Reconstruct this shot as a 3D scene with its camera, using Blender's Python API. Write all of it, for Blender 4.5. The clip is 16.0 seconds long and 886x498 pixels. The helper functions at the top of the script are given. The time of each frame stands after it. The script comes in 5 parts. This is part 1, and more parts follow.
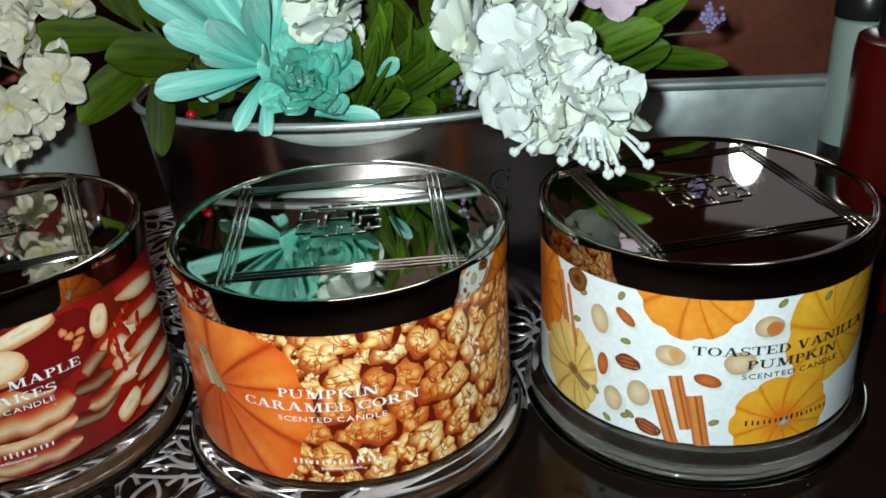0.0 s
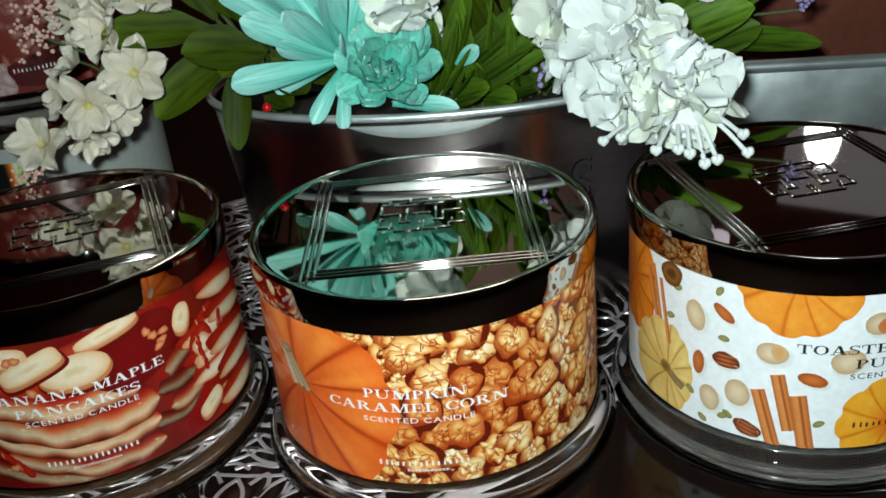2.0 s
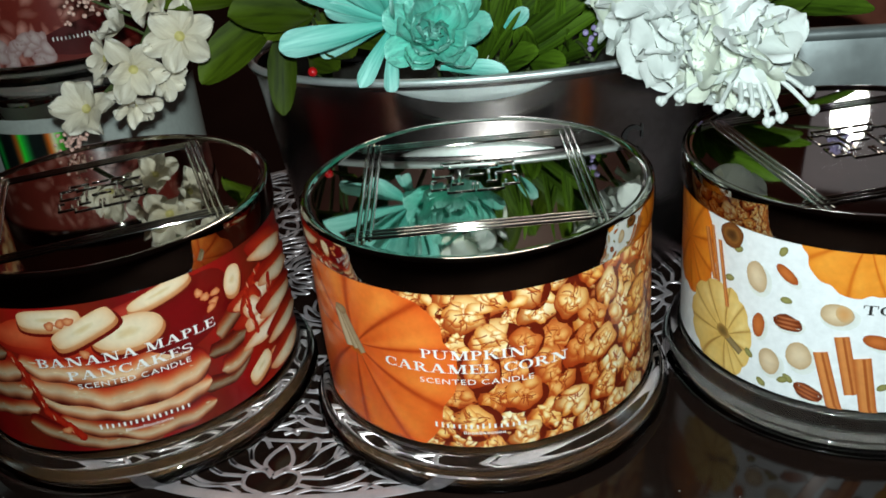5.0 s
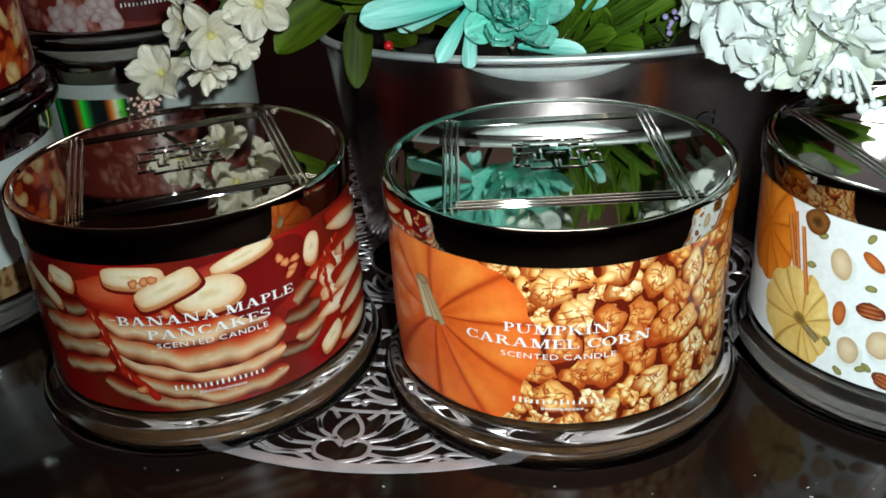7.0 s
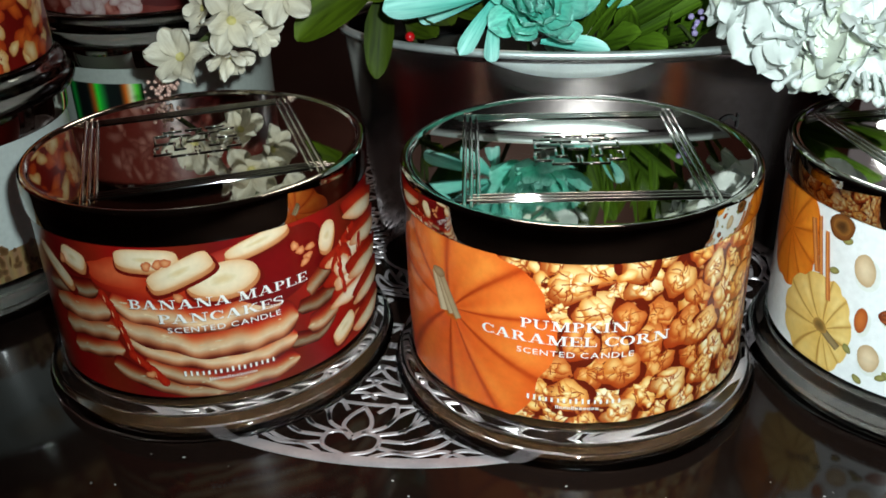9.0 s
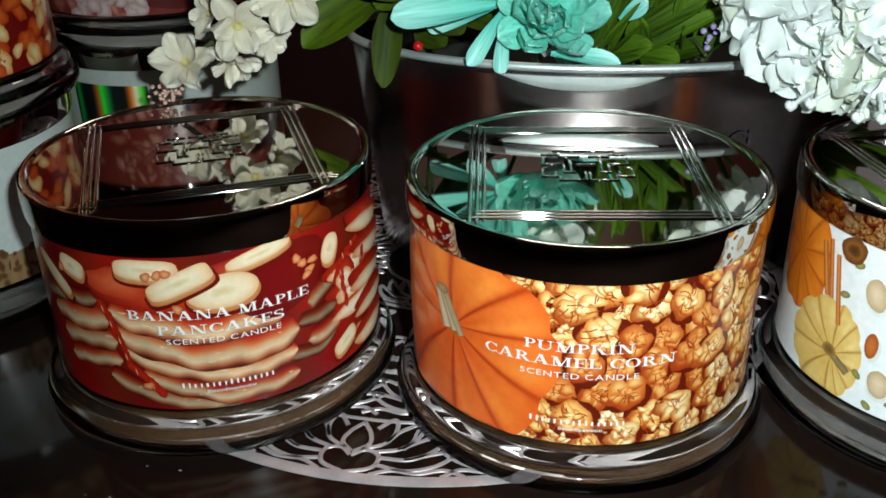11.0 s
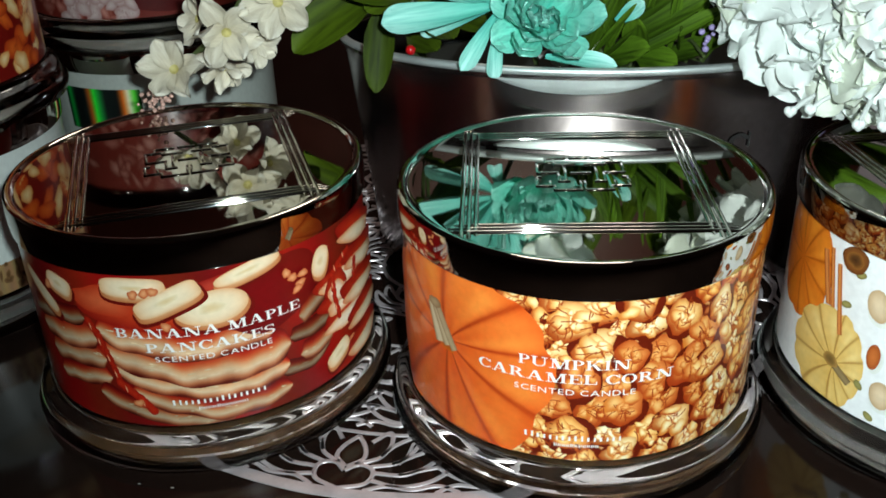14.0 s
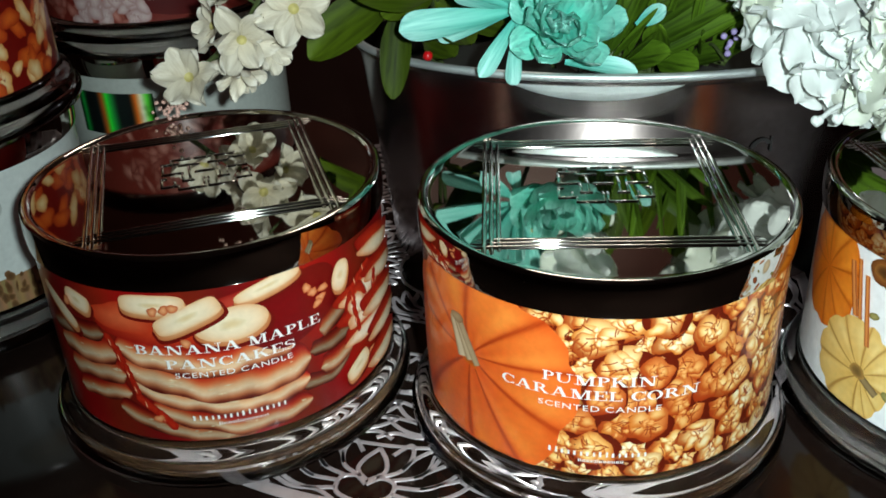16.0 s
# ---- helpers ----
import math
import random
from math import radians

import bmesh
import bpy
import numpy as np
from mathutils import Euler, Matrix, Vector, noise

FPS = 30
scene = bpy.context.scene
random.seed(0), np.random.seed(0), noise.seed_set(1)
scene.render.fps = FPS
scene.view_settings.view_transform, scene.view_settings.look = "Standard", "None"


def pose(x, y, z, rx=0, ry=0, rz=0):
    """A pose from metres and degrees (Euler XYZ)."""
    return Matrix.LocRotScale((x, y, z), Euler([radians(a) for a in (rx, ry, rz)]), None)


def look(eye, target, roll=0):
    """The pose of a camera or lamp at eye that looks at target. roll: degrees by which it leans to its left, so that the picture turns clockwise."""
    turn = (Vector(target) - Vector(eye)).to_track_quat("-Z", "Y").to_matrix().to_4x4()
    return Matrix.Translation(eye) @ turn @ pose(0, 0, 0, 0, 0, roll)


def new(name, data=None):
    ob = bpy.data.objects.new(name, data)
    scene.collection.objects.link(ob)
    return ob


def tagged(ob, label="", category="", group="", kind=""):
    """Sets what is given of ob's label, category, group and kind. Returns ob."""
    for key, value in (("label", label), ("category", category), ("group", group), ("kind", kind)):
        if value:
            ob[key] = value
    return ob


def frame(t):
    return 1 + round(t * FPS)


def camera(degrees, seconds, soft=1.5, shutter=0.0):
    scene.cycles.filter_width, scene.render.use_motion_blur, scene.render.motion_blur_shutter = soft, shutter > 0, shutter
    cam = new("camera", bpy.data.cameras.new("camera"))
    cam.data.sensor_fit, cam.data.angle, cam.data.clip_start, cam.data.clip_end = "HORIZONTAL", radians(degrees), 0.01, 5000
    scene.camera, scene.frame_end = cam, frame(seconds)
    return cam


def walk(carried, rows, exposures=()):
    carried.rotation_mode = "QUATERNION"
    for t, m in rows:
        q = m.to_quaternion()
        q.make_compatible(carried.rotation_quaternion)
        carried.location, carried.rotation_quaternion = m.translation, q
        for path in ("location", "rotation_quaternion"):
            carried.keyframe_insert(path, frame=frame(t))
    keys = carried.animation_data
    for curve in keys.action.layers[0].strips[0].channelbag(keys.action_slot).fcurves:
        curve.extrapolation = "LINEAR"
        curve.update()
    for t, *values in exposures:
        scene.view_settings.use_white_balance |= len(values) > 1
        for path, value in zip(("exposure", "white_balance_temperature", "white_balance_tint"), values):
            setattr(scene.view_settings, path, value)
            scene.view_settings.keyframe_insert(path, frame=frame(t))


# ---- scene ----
cam = camera(50.57, 16.0, 1.7)
# seconds, eye, and turn in degrees
PATH = [
    (0.0, 0.0187, -0.0187, 0.2291, 63.70, 2.98, -4.92),
    (0.5, 0.0120, -0.0114, 0.2291, 63.36, 4.34, -3.09),
    (1.0, 0.0111, -0.0105, 0.2278, 63.35, 4.65, -2.31),
    (1.5, 0.0098, -0.0093, 0.2276, 63.17, 4.78, -2.08),
    (2.0, 0.0102, -0.0070, 0.2277, 63.04, 5.08, -1.91),
    (2.5, 0.0093, -0.0057, 0.2265, 63.11, 5.13, -1.91),
    (3.0, 0.0068, -0.0054, 0.2265, 63.02, 5.20, -1.85),
    (3.5, 0.0056, -0.0050, 0.2270, 62.81, 5.23, -1.84),
    (4.0, 0.0051, -0.0039, 0.2269, 62.78, 5.31, -1.68),
    (4.5, 0.0019, -0.0026, 0.2196, 62.71, 5.31, -1.45),
    (5.0, -0.0056, -0.0070, 0.2185, 62.46, 5.30, -1.23),
    (5.2, -0.0139, -0.0128, 0.2159, 62.57, 5.26, -0.79),
    (7.3, -0.0325, -0.0085, 0.2125, 62.31, 3.22, 0.31),
    (7.5, -0.0334, -0.0072, 0.2110, 62.49, 3.13, 0.42),
    (8.0, -0.0358, -0.0048, 0.2092, 62.45, 2.46, 0.87),
    (8.5, -0.0302, -0.0057, 0.2123, 62.45, 2.17, 1.18),
    (9.0, -0.0365, -0.0079, 0.2087, 62.57, 1.76, 1.33),
    (11.3, -0.0363, -0.0006, 0.2112, 62.56, 0.89, 2.16),
    (11.5, -0.0399, -0.0009, 0.2088, 62.65, 0.93, 2.11),
    (12.0, -0.0410, -0.0020, 0.2131, 62.32, 0.80, 2.35),
    (12.5, -0.0392, -0.0007, 0.2178, 62.02, 0.98, 2.56),
    (13.0, -0.0350, -0.0011, 0.2187, 61.87, 1.38, 2.29),
    (13.5, -0.0331, 0.0048, 0.2158, 61.75, 1.55, 2.32),
    (14.0, -0.0318, 0.0087, 0.2167, 61.57, 1.63, 2.23),
    (14.5, -0.0362, 0.0075, 0.2201, 61.50, 1.73, 2.21),
    (15.0, -0.0360, 0.0102, 0.2173, 61.15, 1.70, 2.17),
    (15.5, -0.0380, 0.0137, 0.2168, 60.96, 1.83, 2.41),
    (16.0, -0.0367, 0.0160, 0.2231, 60.68, 2.11, 2.42),
]
walk(cam, [(t, pose(x, y, z, rx, ry, rz)) for t, x, y, z, rx, ry, rz in PATH], [(0.0, 0.0), (4.0, -0.02), (7.5, 0.22), (16.0, 0.29)])

# ---- world and lights ----
world = bpy.data.worlds.new("room_air")
scene.world = world
world.use_nodes = True
world.node_tree.nodes["Background"].inputs[0].default_value = (0.9, 0.8, 0.7, 1)
world.node_tree.nodes["Background"].inputs[1].default_value = 0.004


def lamp(name, kind, energy, m, size=0.1, size_y=None, colour=(1, 1, 1)):
    data = bpy.data.lights.new(name, kind)
    data.energy, data.color = energy, colour
    if kind == "AREA":
        data.shape, data.size, data.size_y = "RECTANGLE", size, size_y or size
    else:
        data.shadow_soft_size = size
    ob = new(name, data)
    ob.matrix_world = m
    return ob


# the hand lamp that goes along beside the lens, a fill lamp added to light the wall that the lids reflect, and a lit
# doorway with its lamp far behind the table
torch = lamp("torch_light", "SPOT", 6.4, look((-0.002, -0.012, 0.244), (0.09, 0.36, 0.06)), 0.006, colour=(0.83, 0.98, 1.0))
torch.data.spot_size, torch.data.spot_blend = radians(118), 0.9
lamp("wall_fill_light", "AREA", 6.0, look((0.1, 1.5, 1.55), (0.1, 1.9, 0)), 0.5, colour=(1.0, 0.86, 0.74))
lamp("doorway_light", "AREA", 0.06, look((0.80, 1.33, 0.50), (0.12, 0.3, 0.05)), 0.50, 0.30, colour=(0.97, 0.94, 1.0))
lamp("doorway_lamp", "AREA", 0.12, look((0.555, 1.25, 0.45), (0.12, 0.3, 0.05)), 0.05, 0.10, colour=(0.95, 0.98, 1.0)).data.shape = "ELLIPSE"


# ---- materials ----
def lin(r, g, b):
    """Linear colour from 8-bit values."""
    return tuple(((c / 255 + 0.055) / 1.055) ** 2.4 if c > 10 else c / 255 / 12.92 for c in (r, g, b)) + (1.0,)


def material(name, colour, rough=0.5, metal=0.0, vary=0.15, scale=60.0, fine=900.0, bump=0.0, colour2=None, rough_vary=0.1, island=0.0, **inputs):
    """A surface with variation at two scales: broad stains and fine grain."""
    mat = bpy.data.materials.new(name)
    mat.use_nodes = True
    nodes, links = mat.node_tree.nodes, mat.node_tree.links
    p = nodes["Principled BSDF"]
    co = nodes.new("ShaderNodeTexCoord")
    big, small = nodes.new("ShaderNodeTexNoise"), nodes.new("ShaderNodeTexNoise")
    big.inputs["Scale"].default_value, small.inputs["Scale"].default_value = scale, fine
    big.inputs["Detail"].default_value, small.inputs["Detail"].default_value = 4, 3
    for n in (big, small):
        links.new(co.outputs["Object"], n.inputs["Vector"])
    ramp = nodes.new("ShaderNodeMixRGB")
    dark = colour2 or tuple(c * (1 - 2 * vary) for c in colour[:3]) + (1,)
    light = colour if colour2 else tuple(min(1, c * (1 + vary)) for c in colour[:3]) + (1,)
    ramp.inputs[1].default_value, ramp.inputs[2].default_value = dark, light
    add = nodes.new("ShaderNodeMath")
    add.operation = "MULTIPLY_ADD"
    links.new(small.outputs[0], add.inputs[0])
    add.inputs[1].default_value = 0.5
    sub = nodes.new("ShaderNodeMath")
    sub.operation = "MULTIPLY_ADD"
    links.new(big.outputs[0], sub.inputs[0])
    sub.inputs[1].default_value, sub.inputs[2].default_value = 1.6, -0.55
    links.new(sub.outputs[0], add.inputs[2])
    links.new(add.outputs[0], ramp.inputs[0])
    out = ramp.outputs[0]
    if island:
        info, geo = nodes.new("ShaderNodeObjectInfo"), nodes.new("ShaderNodeNewGeometry")
        hsv, mix, val = nodes.new("ShaderNodeHueSaturation"), nodes.new("ShaderNodeMath"), nodes.new("ShaderNodeMapRange")
        mix.operation = "ADD"
        links.new(info.outputs["Random"], mix.inputs[0])
        links.new(geo.outputs["Random Per Island"], mix.inputs[1])
        links.new(mix.outputs[0], val.inputs[0])
        val.inputs[2].default_value, val.inputs[3].default_value, val.inputs[4].default_value = 2.0, 1 - island, 1 + island
        links.new(val.outputs[0], hsv.inputs["Value"])
        links.new(out, hsv.inputs["Color"])
        out = hsv.outputs[0]
    links.new(out, p.inputs["Base Color"])
    rr = nodes.new("ShaderNodeMapRange")
    links.new(big.outputs[0], rr.inputs[0])
    rr.inputs[3].default_value, rr.inputs[4].default_value = max(0.0, rough - rough_vary), min(1.0, rough + rough_vary)
    links.new(rr.outputs[0], p.inputs["Roughness"])
    p.inputs["Metallic"].default_value = metal
    if bump:
        b = nodes.new("ShaderNodeBump")
        b.inputs["Strength"].default_value, b.inputs["Distance"].default_value = bump, 0.0006
        links.new(small.outputs[0], b.inputs["Height"])
        links.new(b.outputs[0], p.inputs["Normal"])
    for key, value in inputs.items():
        p.inputs[key.replace("_", " ")].default_value = value
    return mat


def glass(name, tint, rough=0.0):
    mat = bpy.data.materials.new(name)
    mat.use_nodes = True
    p = mat.node_tree.nodes["Principled BSDF"]
    p.inputs["Base Color"].default_value = tint
    p.inputs["Transmission Weight"].default_value = 1.0
    p.inputs["Roughness"].default_value = rough
    p.inputs["IOR"].default_value = 1.5
    return mat


def printed(name, rough=0.28):
    """Ink on a coated label: the print's own colours, with fine paper grain and a thin varnish."""
    mat = bpy.data.materials.new(name)
    mat.use_nodes = True
    nodes, links = mat.node_tree.nodes, mat.node_tree.links
    p = nodes["Principled BSDF"]
    ink = nodes.new("ShaderNodeVertexColor")
    ink.layer_name = "ink"
    co, n = nodes.new("ShaderNodeTexCoord"), nodes.new("ShaderNodeTexNoise")
    n.inputs["Scale"].default_value, n.inputs["Detail"].default_value = 420, 5
    links.new(co.outputs["Object"], n.inputs["Vector"])
    r = nodes.new("ShaderNodeMapRange")
    r.inputs[1].default_value, r.inputs[2].default_value, r.inputs[3].default_value, r.inputs[4].default_value = 0.3, 0.7, 0.93, 1.04
    links.new(n.outputs[0], r.inputs[0])
    mul = nodes.new("ShaderNodeVectorMath")
    mul.operation = "SCALE"
    links.new(ink.outputs[0], mul.inputs[0])
    links.new(r.outputs[0], mul.inputs["Scale"])
    links.new(mul.outputs[0], p.inputs["Base Color"])
    p.inputs["Roughness"].default_value = rough
    p.inputs["Coat Weight"].default_value, p.inputs["Coat Roughness"].default_value = 0.35, 0.05
    return mat


GUNMETAL = material("polished_gunmetal", (0.58, 0.555, 0.51, 1), 0.035, 1.0, 0.05, 45, 500, rough_vary=0.02)
CLEAR = glass("clear_glass", (0.98, 0.955, 0.92, 1), 0.02)
WAX = material("cream_wax", (0.58, 0.55, 0.52, 1), 0.55, 0, 0.04, 30, 400)
AMBER_WAX = material("caramel_wax", (0.26, 0.13, 0.06, 1), 0.5, 0, 0.06, 30, 400)
PRINT = printed("label_print")
WHITE_INK = material("white_ink", (0.86, 0.84, 0.8, 1), 0.35, 0, 0.03)
BLACK_INK = material("black_ink", (0.025, 0.023, 0.022, 1), 0.4, 0, 0.1)
TABLE = material("dark_lacquered_wood", (0.012, 0.0065, 0.005, 1), 0.10, 0, 0.3, 8, 300, 0.01, rough_vary=0.04, Specular_IOR_Level=0.30)
FLOOR = material("brown_floor", (0.09, 0.05, 0.035, 1), 0.5, 0, 0.25, 4, 90)
WALLS = material("mahogany_wall", (0.085, 0.022, 0.015, 1), 0.42, 0, 0.3, 5, 120)
BACKDROP = material("red_mahogany", (0.30, 0.095, 0.060, 1), 0.32, 0, 0.3, 9, 160, 0.05, rough_vary=0.12)
CEIL = material("ceiling_paint", (0.5, 0.46, 0.42, 1), 0.8, 0, 0.05, 3, 60)
MAT = material("pewter_vinyl", (0.60, 0.53, 0.54, 1), 0.33, 0.5, 0.15, 90, 900, 0.15)
TIN = material("planter_metal", (0.46, 0.40, 0.40, 1), 0.21, 1.0, 0.25, 22, 260, 0.03, rough_vary=0.07)
# zinc of the rim, and the pale crescent that stands for reflected light
BRIGHT = material("zinc_and_glint", (0.70, 0.76, 0.74, 1), 0.40, 0.75, 0.08, 60, 500, 0.05)
ZINC = material("galvanised_zinc", (0.54, 0.60, 0.59, 1), 0.36, 0.7, 0.16, 30, 160, 0.12, rough_vary=0.14)


def silk(name, base, tip, dark, rough=0.5, island=0.12, streak=20.0, bump=0.35, deep=0.42, gloss=0.5):
    """Dyed fabric of petals and leaves: long fine streaks from root to tip, a paler tip, and grain."""
    mat = bpy.data.materials.new(name)
    mat.use_nodes = True
    nodes, links = mat.node_tree.nodes, mat.node_tree.links
    p = nodes["Principled BSDF"]
    co, mp = nodes.new("ShaderNodeTexCoord"), nodes.new("ShaderNodeMapping")
    mp.inputs["Scale"].default_value = (streak, 1.3, 3.0)
    links.new(co.outputs["Generated"], mp.inputs["Vector"])
    lines, grain = nodes.new("ShaderNodeTexNoise"), nodes.new("ShaderNodeTexNoise")
    lines.inputs["Scale"].default_value, lines.inputs["Detail"].default_value = 1.0, 4
    grain.inputs["Scale"].default_value, grain.inputs["Detail"].default_value = 9.0, 3
    links.new(mp.outputs[0], lines.inputs["Vector"])
    links.new(co.outputs["Generated"], grain.inputs["Vector"])
    split = nodes.new("ShaderNodeSeparateXYZ")
    links.new(co.outputs["Generated"], split.inputs[0])
    first, second = nodes.new("ShaderNodeMixRGB"), nodes.new("ShaderNodeMixRGB")
    first.inputs[1].default_value, first.inputs[2].default_value = base, tip
    ease = nodes.new("ShaderNodeMath")
    ease.operation = "POWER"
    links.new(split.outputs[1], ease.inputs[0])
    ease.inputs[1].default_value = 1.6
    links.new(ease.outputs[0], first.inputs[0])
    r = nodes.new("ShaderNodeMapRange")
    r.inputs[1].default_value, r.inputs[2].default_value, r.inputs[3].default_value, r.inputs[4].default_value = 0.42, 0.72, 0.0, deep
    links.new(lines.outputs[0], r.inputs[0])
    links.new(r.outputs[0], second.inputs[0])
    links.new(first.outputs[0], second.inputs[1])
    second.inputs[2].default_value = dark
    info, hsv, val = nodes.new("ShaderNodeObjectInfo"), nodes.new("ShaderNodeHueSaturation"), nodes.new("ShaderNodeMapRange")
    links.new(info.outputs["Random"], val.inputs[0])
    val.inputs[3].default_value, val.inputs[4].default_value = 1 - island, 1 + island
    links.new(val.outputs[0], hsv.inputs["Value"])
    links.new(second.outputs[0], hsv.inputs["Color"])
    links.new(hsv.outputs[0], p.inputs["Base Color"])
    p.inputs["Roughness"].default_value, p.inputs["Specular IOR Level"].default_value = rough, gloss
    b = nodes.new("ShaderNodeBump")
    b.inputs["Strength"].default_value, b.inputs["Distance"].default_value = bump, 0.0004
    links.new(lines.outputs[0], b.inputs["Height"])
    links.new(b.outputs[0], p.inputs["Normal"])
    return mat


TEAL = silk("teal_silk", lin(92, 190, 172), lin(176, 226, 216), lin(60, 160, 146), 0.42, 0.14, 9, 0.5, 0.6)
TEAL_DEEP = silk("deep_teal_silk", lin(84, 192, 170), lin(158, 228, 212), lin(48, 158, 140), 0.36, 0.18, 9, 0.5, 0.6)
WHITE = silk("white_silk", (0.68, 0.72, 0.68, 1), (0.74, 0.77, 0.74, 1), (0.62, 0.66, 0.62, 1), 0.65, 0.05)
IVORY = silk("ivory_silk", lin(220, 226, 208), lin(226, 230, 220), lin(212, 218, 198), 0.65, 0.05)
CREAM = silk("cream_silk", lin(202, 192, 168), lin(216, 210, 194), lin(176, 160, 138), 0.6, 0.12, 12, 0.5)
PINK = silk("pale_pink_silk", lin(222, 190, 208), lin(236, 214, 226), lin(214, 184, 200), 0.6, 0.05)
LEAF = silk("green_leaf", lin(54, 70, 6), lin(68, 86, 12), lin(26, 36, 2), 0.6, 0.3, 7, 0.4, 0.7, 0.14)
BLADE = silk("bright_green_blade", lin(60, 88, 14), lin(90, 122, 30), lin(26, 44, 4), 0.5, 0.35, 7, 0.4, 0.85, 0.2)
YELLOW = material("yellow_flower_eye", lin(196, 184, 116), 0.6, 0, 0.15, 300, 1500)
BERRY = material("dusty_pink_berry", lin(208, 168, 154), 0.5, 0, 0.15, 300, 1500, island=0.15)
LILAC = material("lilac_bud", lin(150, 136, 180), 0.6, 0, 0.15, 300, 1500, island=0.2)
RED = material("red_berry", lin(190, 16, 22), 0.3, 0, 0.1)
STEM = material("green_stem", lin(70, 84, 40), 0.6, 0, 0.2, 200, 1500)
MOSS = material("dark_moss", (0.012, 0.016, 0.008, 1), 0.95, 0, 0.4, 200, 1200, 0.6)
SATIN = material("satin_silver", (0.55, 0.54, 0.52, 1), 0.3, 1.0, 0.08, 50, 600)
BLACK_CAP = material("black_plastic", (0.015, 0.013, 0.013, 1), 0.25, 0, 0.2)
DARK_RED = material("dark_red_glass_paint", lin(74, 8, 6), 0.25, 0, 0.25, 20, 200)
GREY_BOTTLE = material("grey_green_plastic", lin(150, 164, 156), 0.35, 0, 0.06, 20, 400)


# ---- mesh helpers ----
def mesh_of(name, bm, mat, angle=40):
    me = bpy.data.meshes.new(name)
    bm.to_mesh(me)
    bm.free()
    me.materials.append(mat)
    me.polygons.foreach_set("use_smooth", [True] * len(me.polygons))
    me.set_sharp_from_angle(angle=radians(angle))
    return me


def part(name, bm, mat, parent, label="", m=None, angle=40):
    """One mesh object under a thing or a part; bm may also be a ready mesh."""
    me = bm if isinstance(bm, bpy.types.Mesh) else mesh_of(name, bm, mat, angle)
    ob = new(name, me)
    ob.parent = parent
    if m is not None:
        ob.matrix_basis = m
    if label:
        tagged(ob, label)
    return ob


def thing(name, label, category, group="", kind="", m=None):
    ob = new(name)
    ob.empty_display_size = 0.01
    if m is not None:
        ob.matrix_basis = m
    return tagged(ob, label, category, group, kind)


def solid(name, bm, mat, label, category, group="", kind="", m=None, angle=40):
    ob = new(name, mesh_of(name, bm, mat, angle))
    if m is not None:
        ob.matrix_basis = m
    return tagged(ob, label, category, group, kind)


def lathe(profile, segs=96, sx=1.0, sy=1.0, bm=None):
    """A turned form round z; profile of (radius, height), from the middle out and back."""
    bm = bm or bmesh.new()
    rings = []
    for r, z in profile:
        if r < 1e-6:
            rings.append([bm.verts.new((0, 0, z))])
        else:
            rings.append([bm.verts.new((r * sx * math.cos(2 * math.pi * i / segs), r * sy * math.sin(2 * math.pi * i / segs), z)) for i in range(segs)])
    for a, b in zip(rings, rings[1:]):
        for i in range(segs):
            j = (i + 1) % segs
            if len(a) == 1 and len(b) == 1:
                continue
            if len(a) == 1:
                bm.faces.new((a[0], b[i], b[j]))
            elif len(b) == 1:
                bm.faces.new((a[i], b[0], a[j]))
            else:
                bm.faces.new((a[i], b[i], b[j], a[j]))
    bmesh.ops.recalc_face_normals(bm, faces=bm.faces)
    return bm


def box(sx, sy, sz, bevel=0.0, at=(0, 0, 0), bm=None, segs=2):
    """A box with rounded edges; at is the middle of its underside."""
    own = bmesh.new()
    bmesh.ops.create_cube(own, size=1)
    for v in own.verts:
        v.co = Vector((v.co.x * sx, v.co.y * sy, (v.co.z + 0.5) * sz))
    if bevel:
        bmesh.ops.bevel(own, geom=own.edges[:], offset=bevel, segments=segs, affect="EDGES", profile=0.5)
    bmesh.ops.translate(own, verts=own.verts, vec=at)
    if bm is None:
        return own
    me = bpy.data.meshes.new("tmp")
    own.to_mesh(me)
    own.free()
    bm.from_mesh(me)
    bpy.data.meshes.remove(me)
    return bm


def tube(points, radius, bm=None, sides=7, taper=1.0):
    """A round stem through the points."""
    bm = bm or bmesh.new()
    pts = [Vector(p) for p in points]
    rings = []
    for i, p in enumerate(pts):
        d = (pts[min(i + 1, len(pts) - 1)] - pts[max(i - 1, 0)]).normalized()
        a = d.orthogonal().normalized()
        b = d.cross(a)
        r = radius * (1 + (taper - 1) * i / max(1, len(pts) - 1))
        rings.append([bm.verts.new(p + r * (a * math.cos(2 * math.pi * k / sides) + b * math.sin(2 * math.pi * k / sides))) for k in range(sides)])
    for a, b in zip(rings, rings[1:]):
        for k in range(sides):
            bm.faces.new((a[k], a[(k + 1) % sides], b[(k + 1) % sides], b[k]))
    bm.faces.new(rings[0][::-1])
    bm.faces.new(rings[-1])
    return bm


def curve_points(points, n=10):
    """A smooth line through a few points."""
    p = [Vector(q) for q in points]
    p = [2 * p[0] - p[1]] + p + [2 * p[-1] - p[-2]]
    out = []
    for i in range(1, len(p) - 2):
        for k in range(n):
            t = k / n
            out.append(0.5 * (2 * p[i] + (p[i + 1] - p[i - 1]) * t + (2 * p[i - 1] - 5 * p[i] + 4 * p[i + 1] - p[i + 2]) * t * t + (3 * p[i] - p[i - 1] - 3 * p[i + 1] + p[i + 2]) * t ** 3))
    return out + [p[-2]]


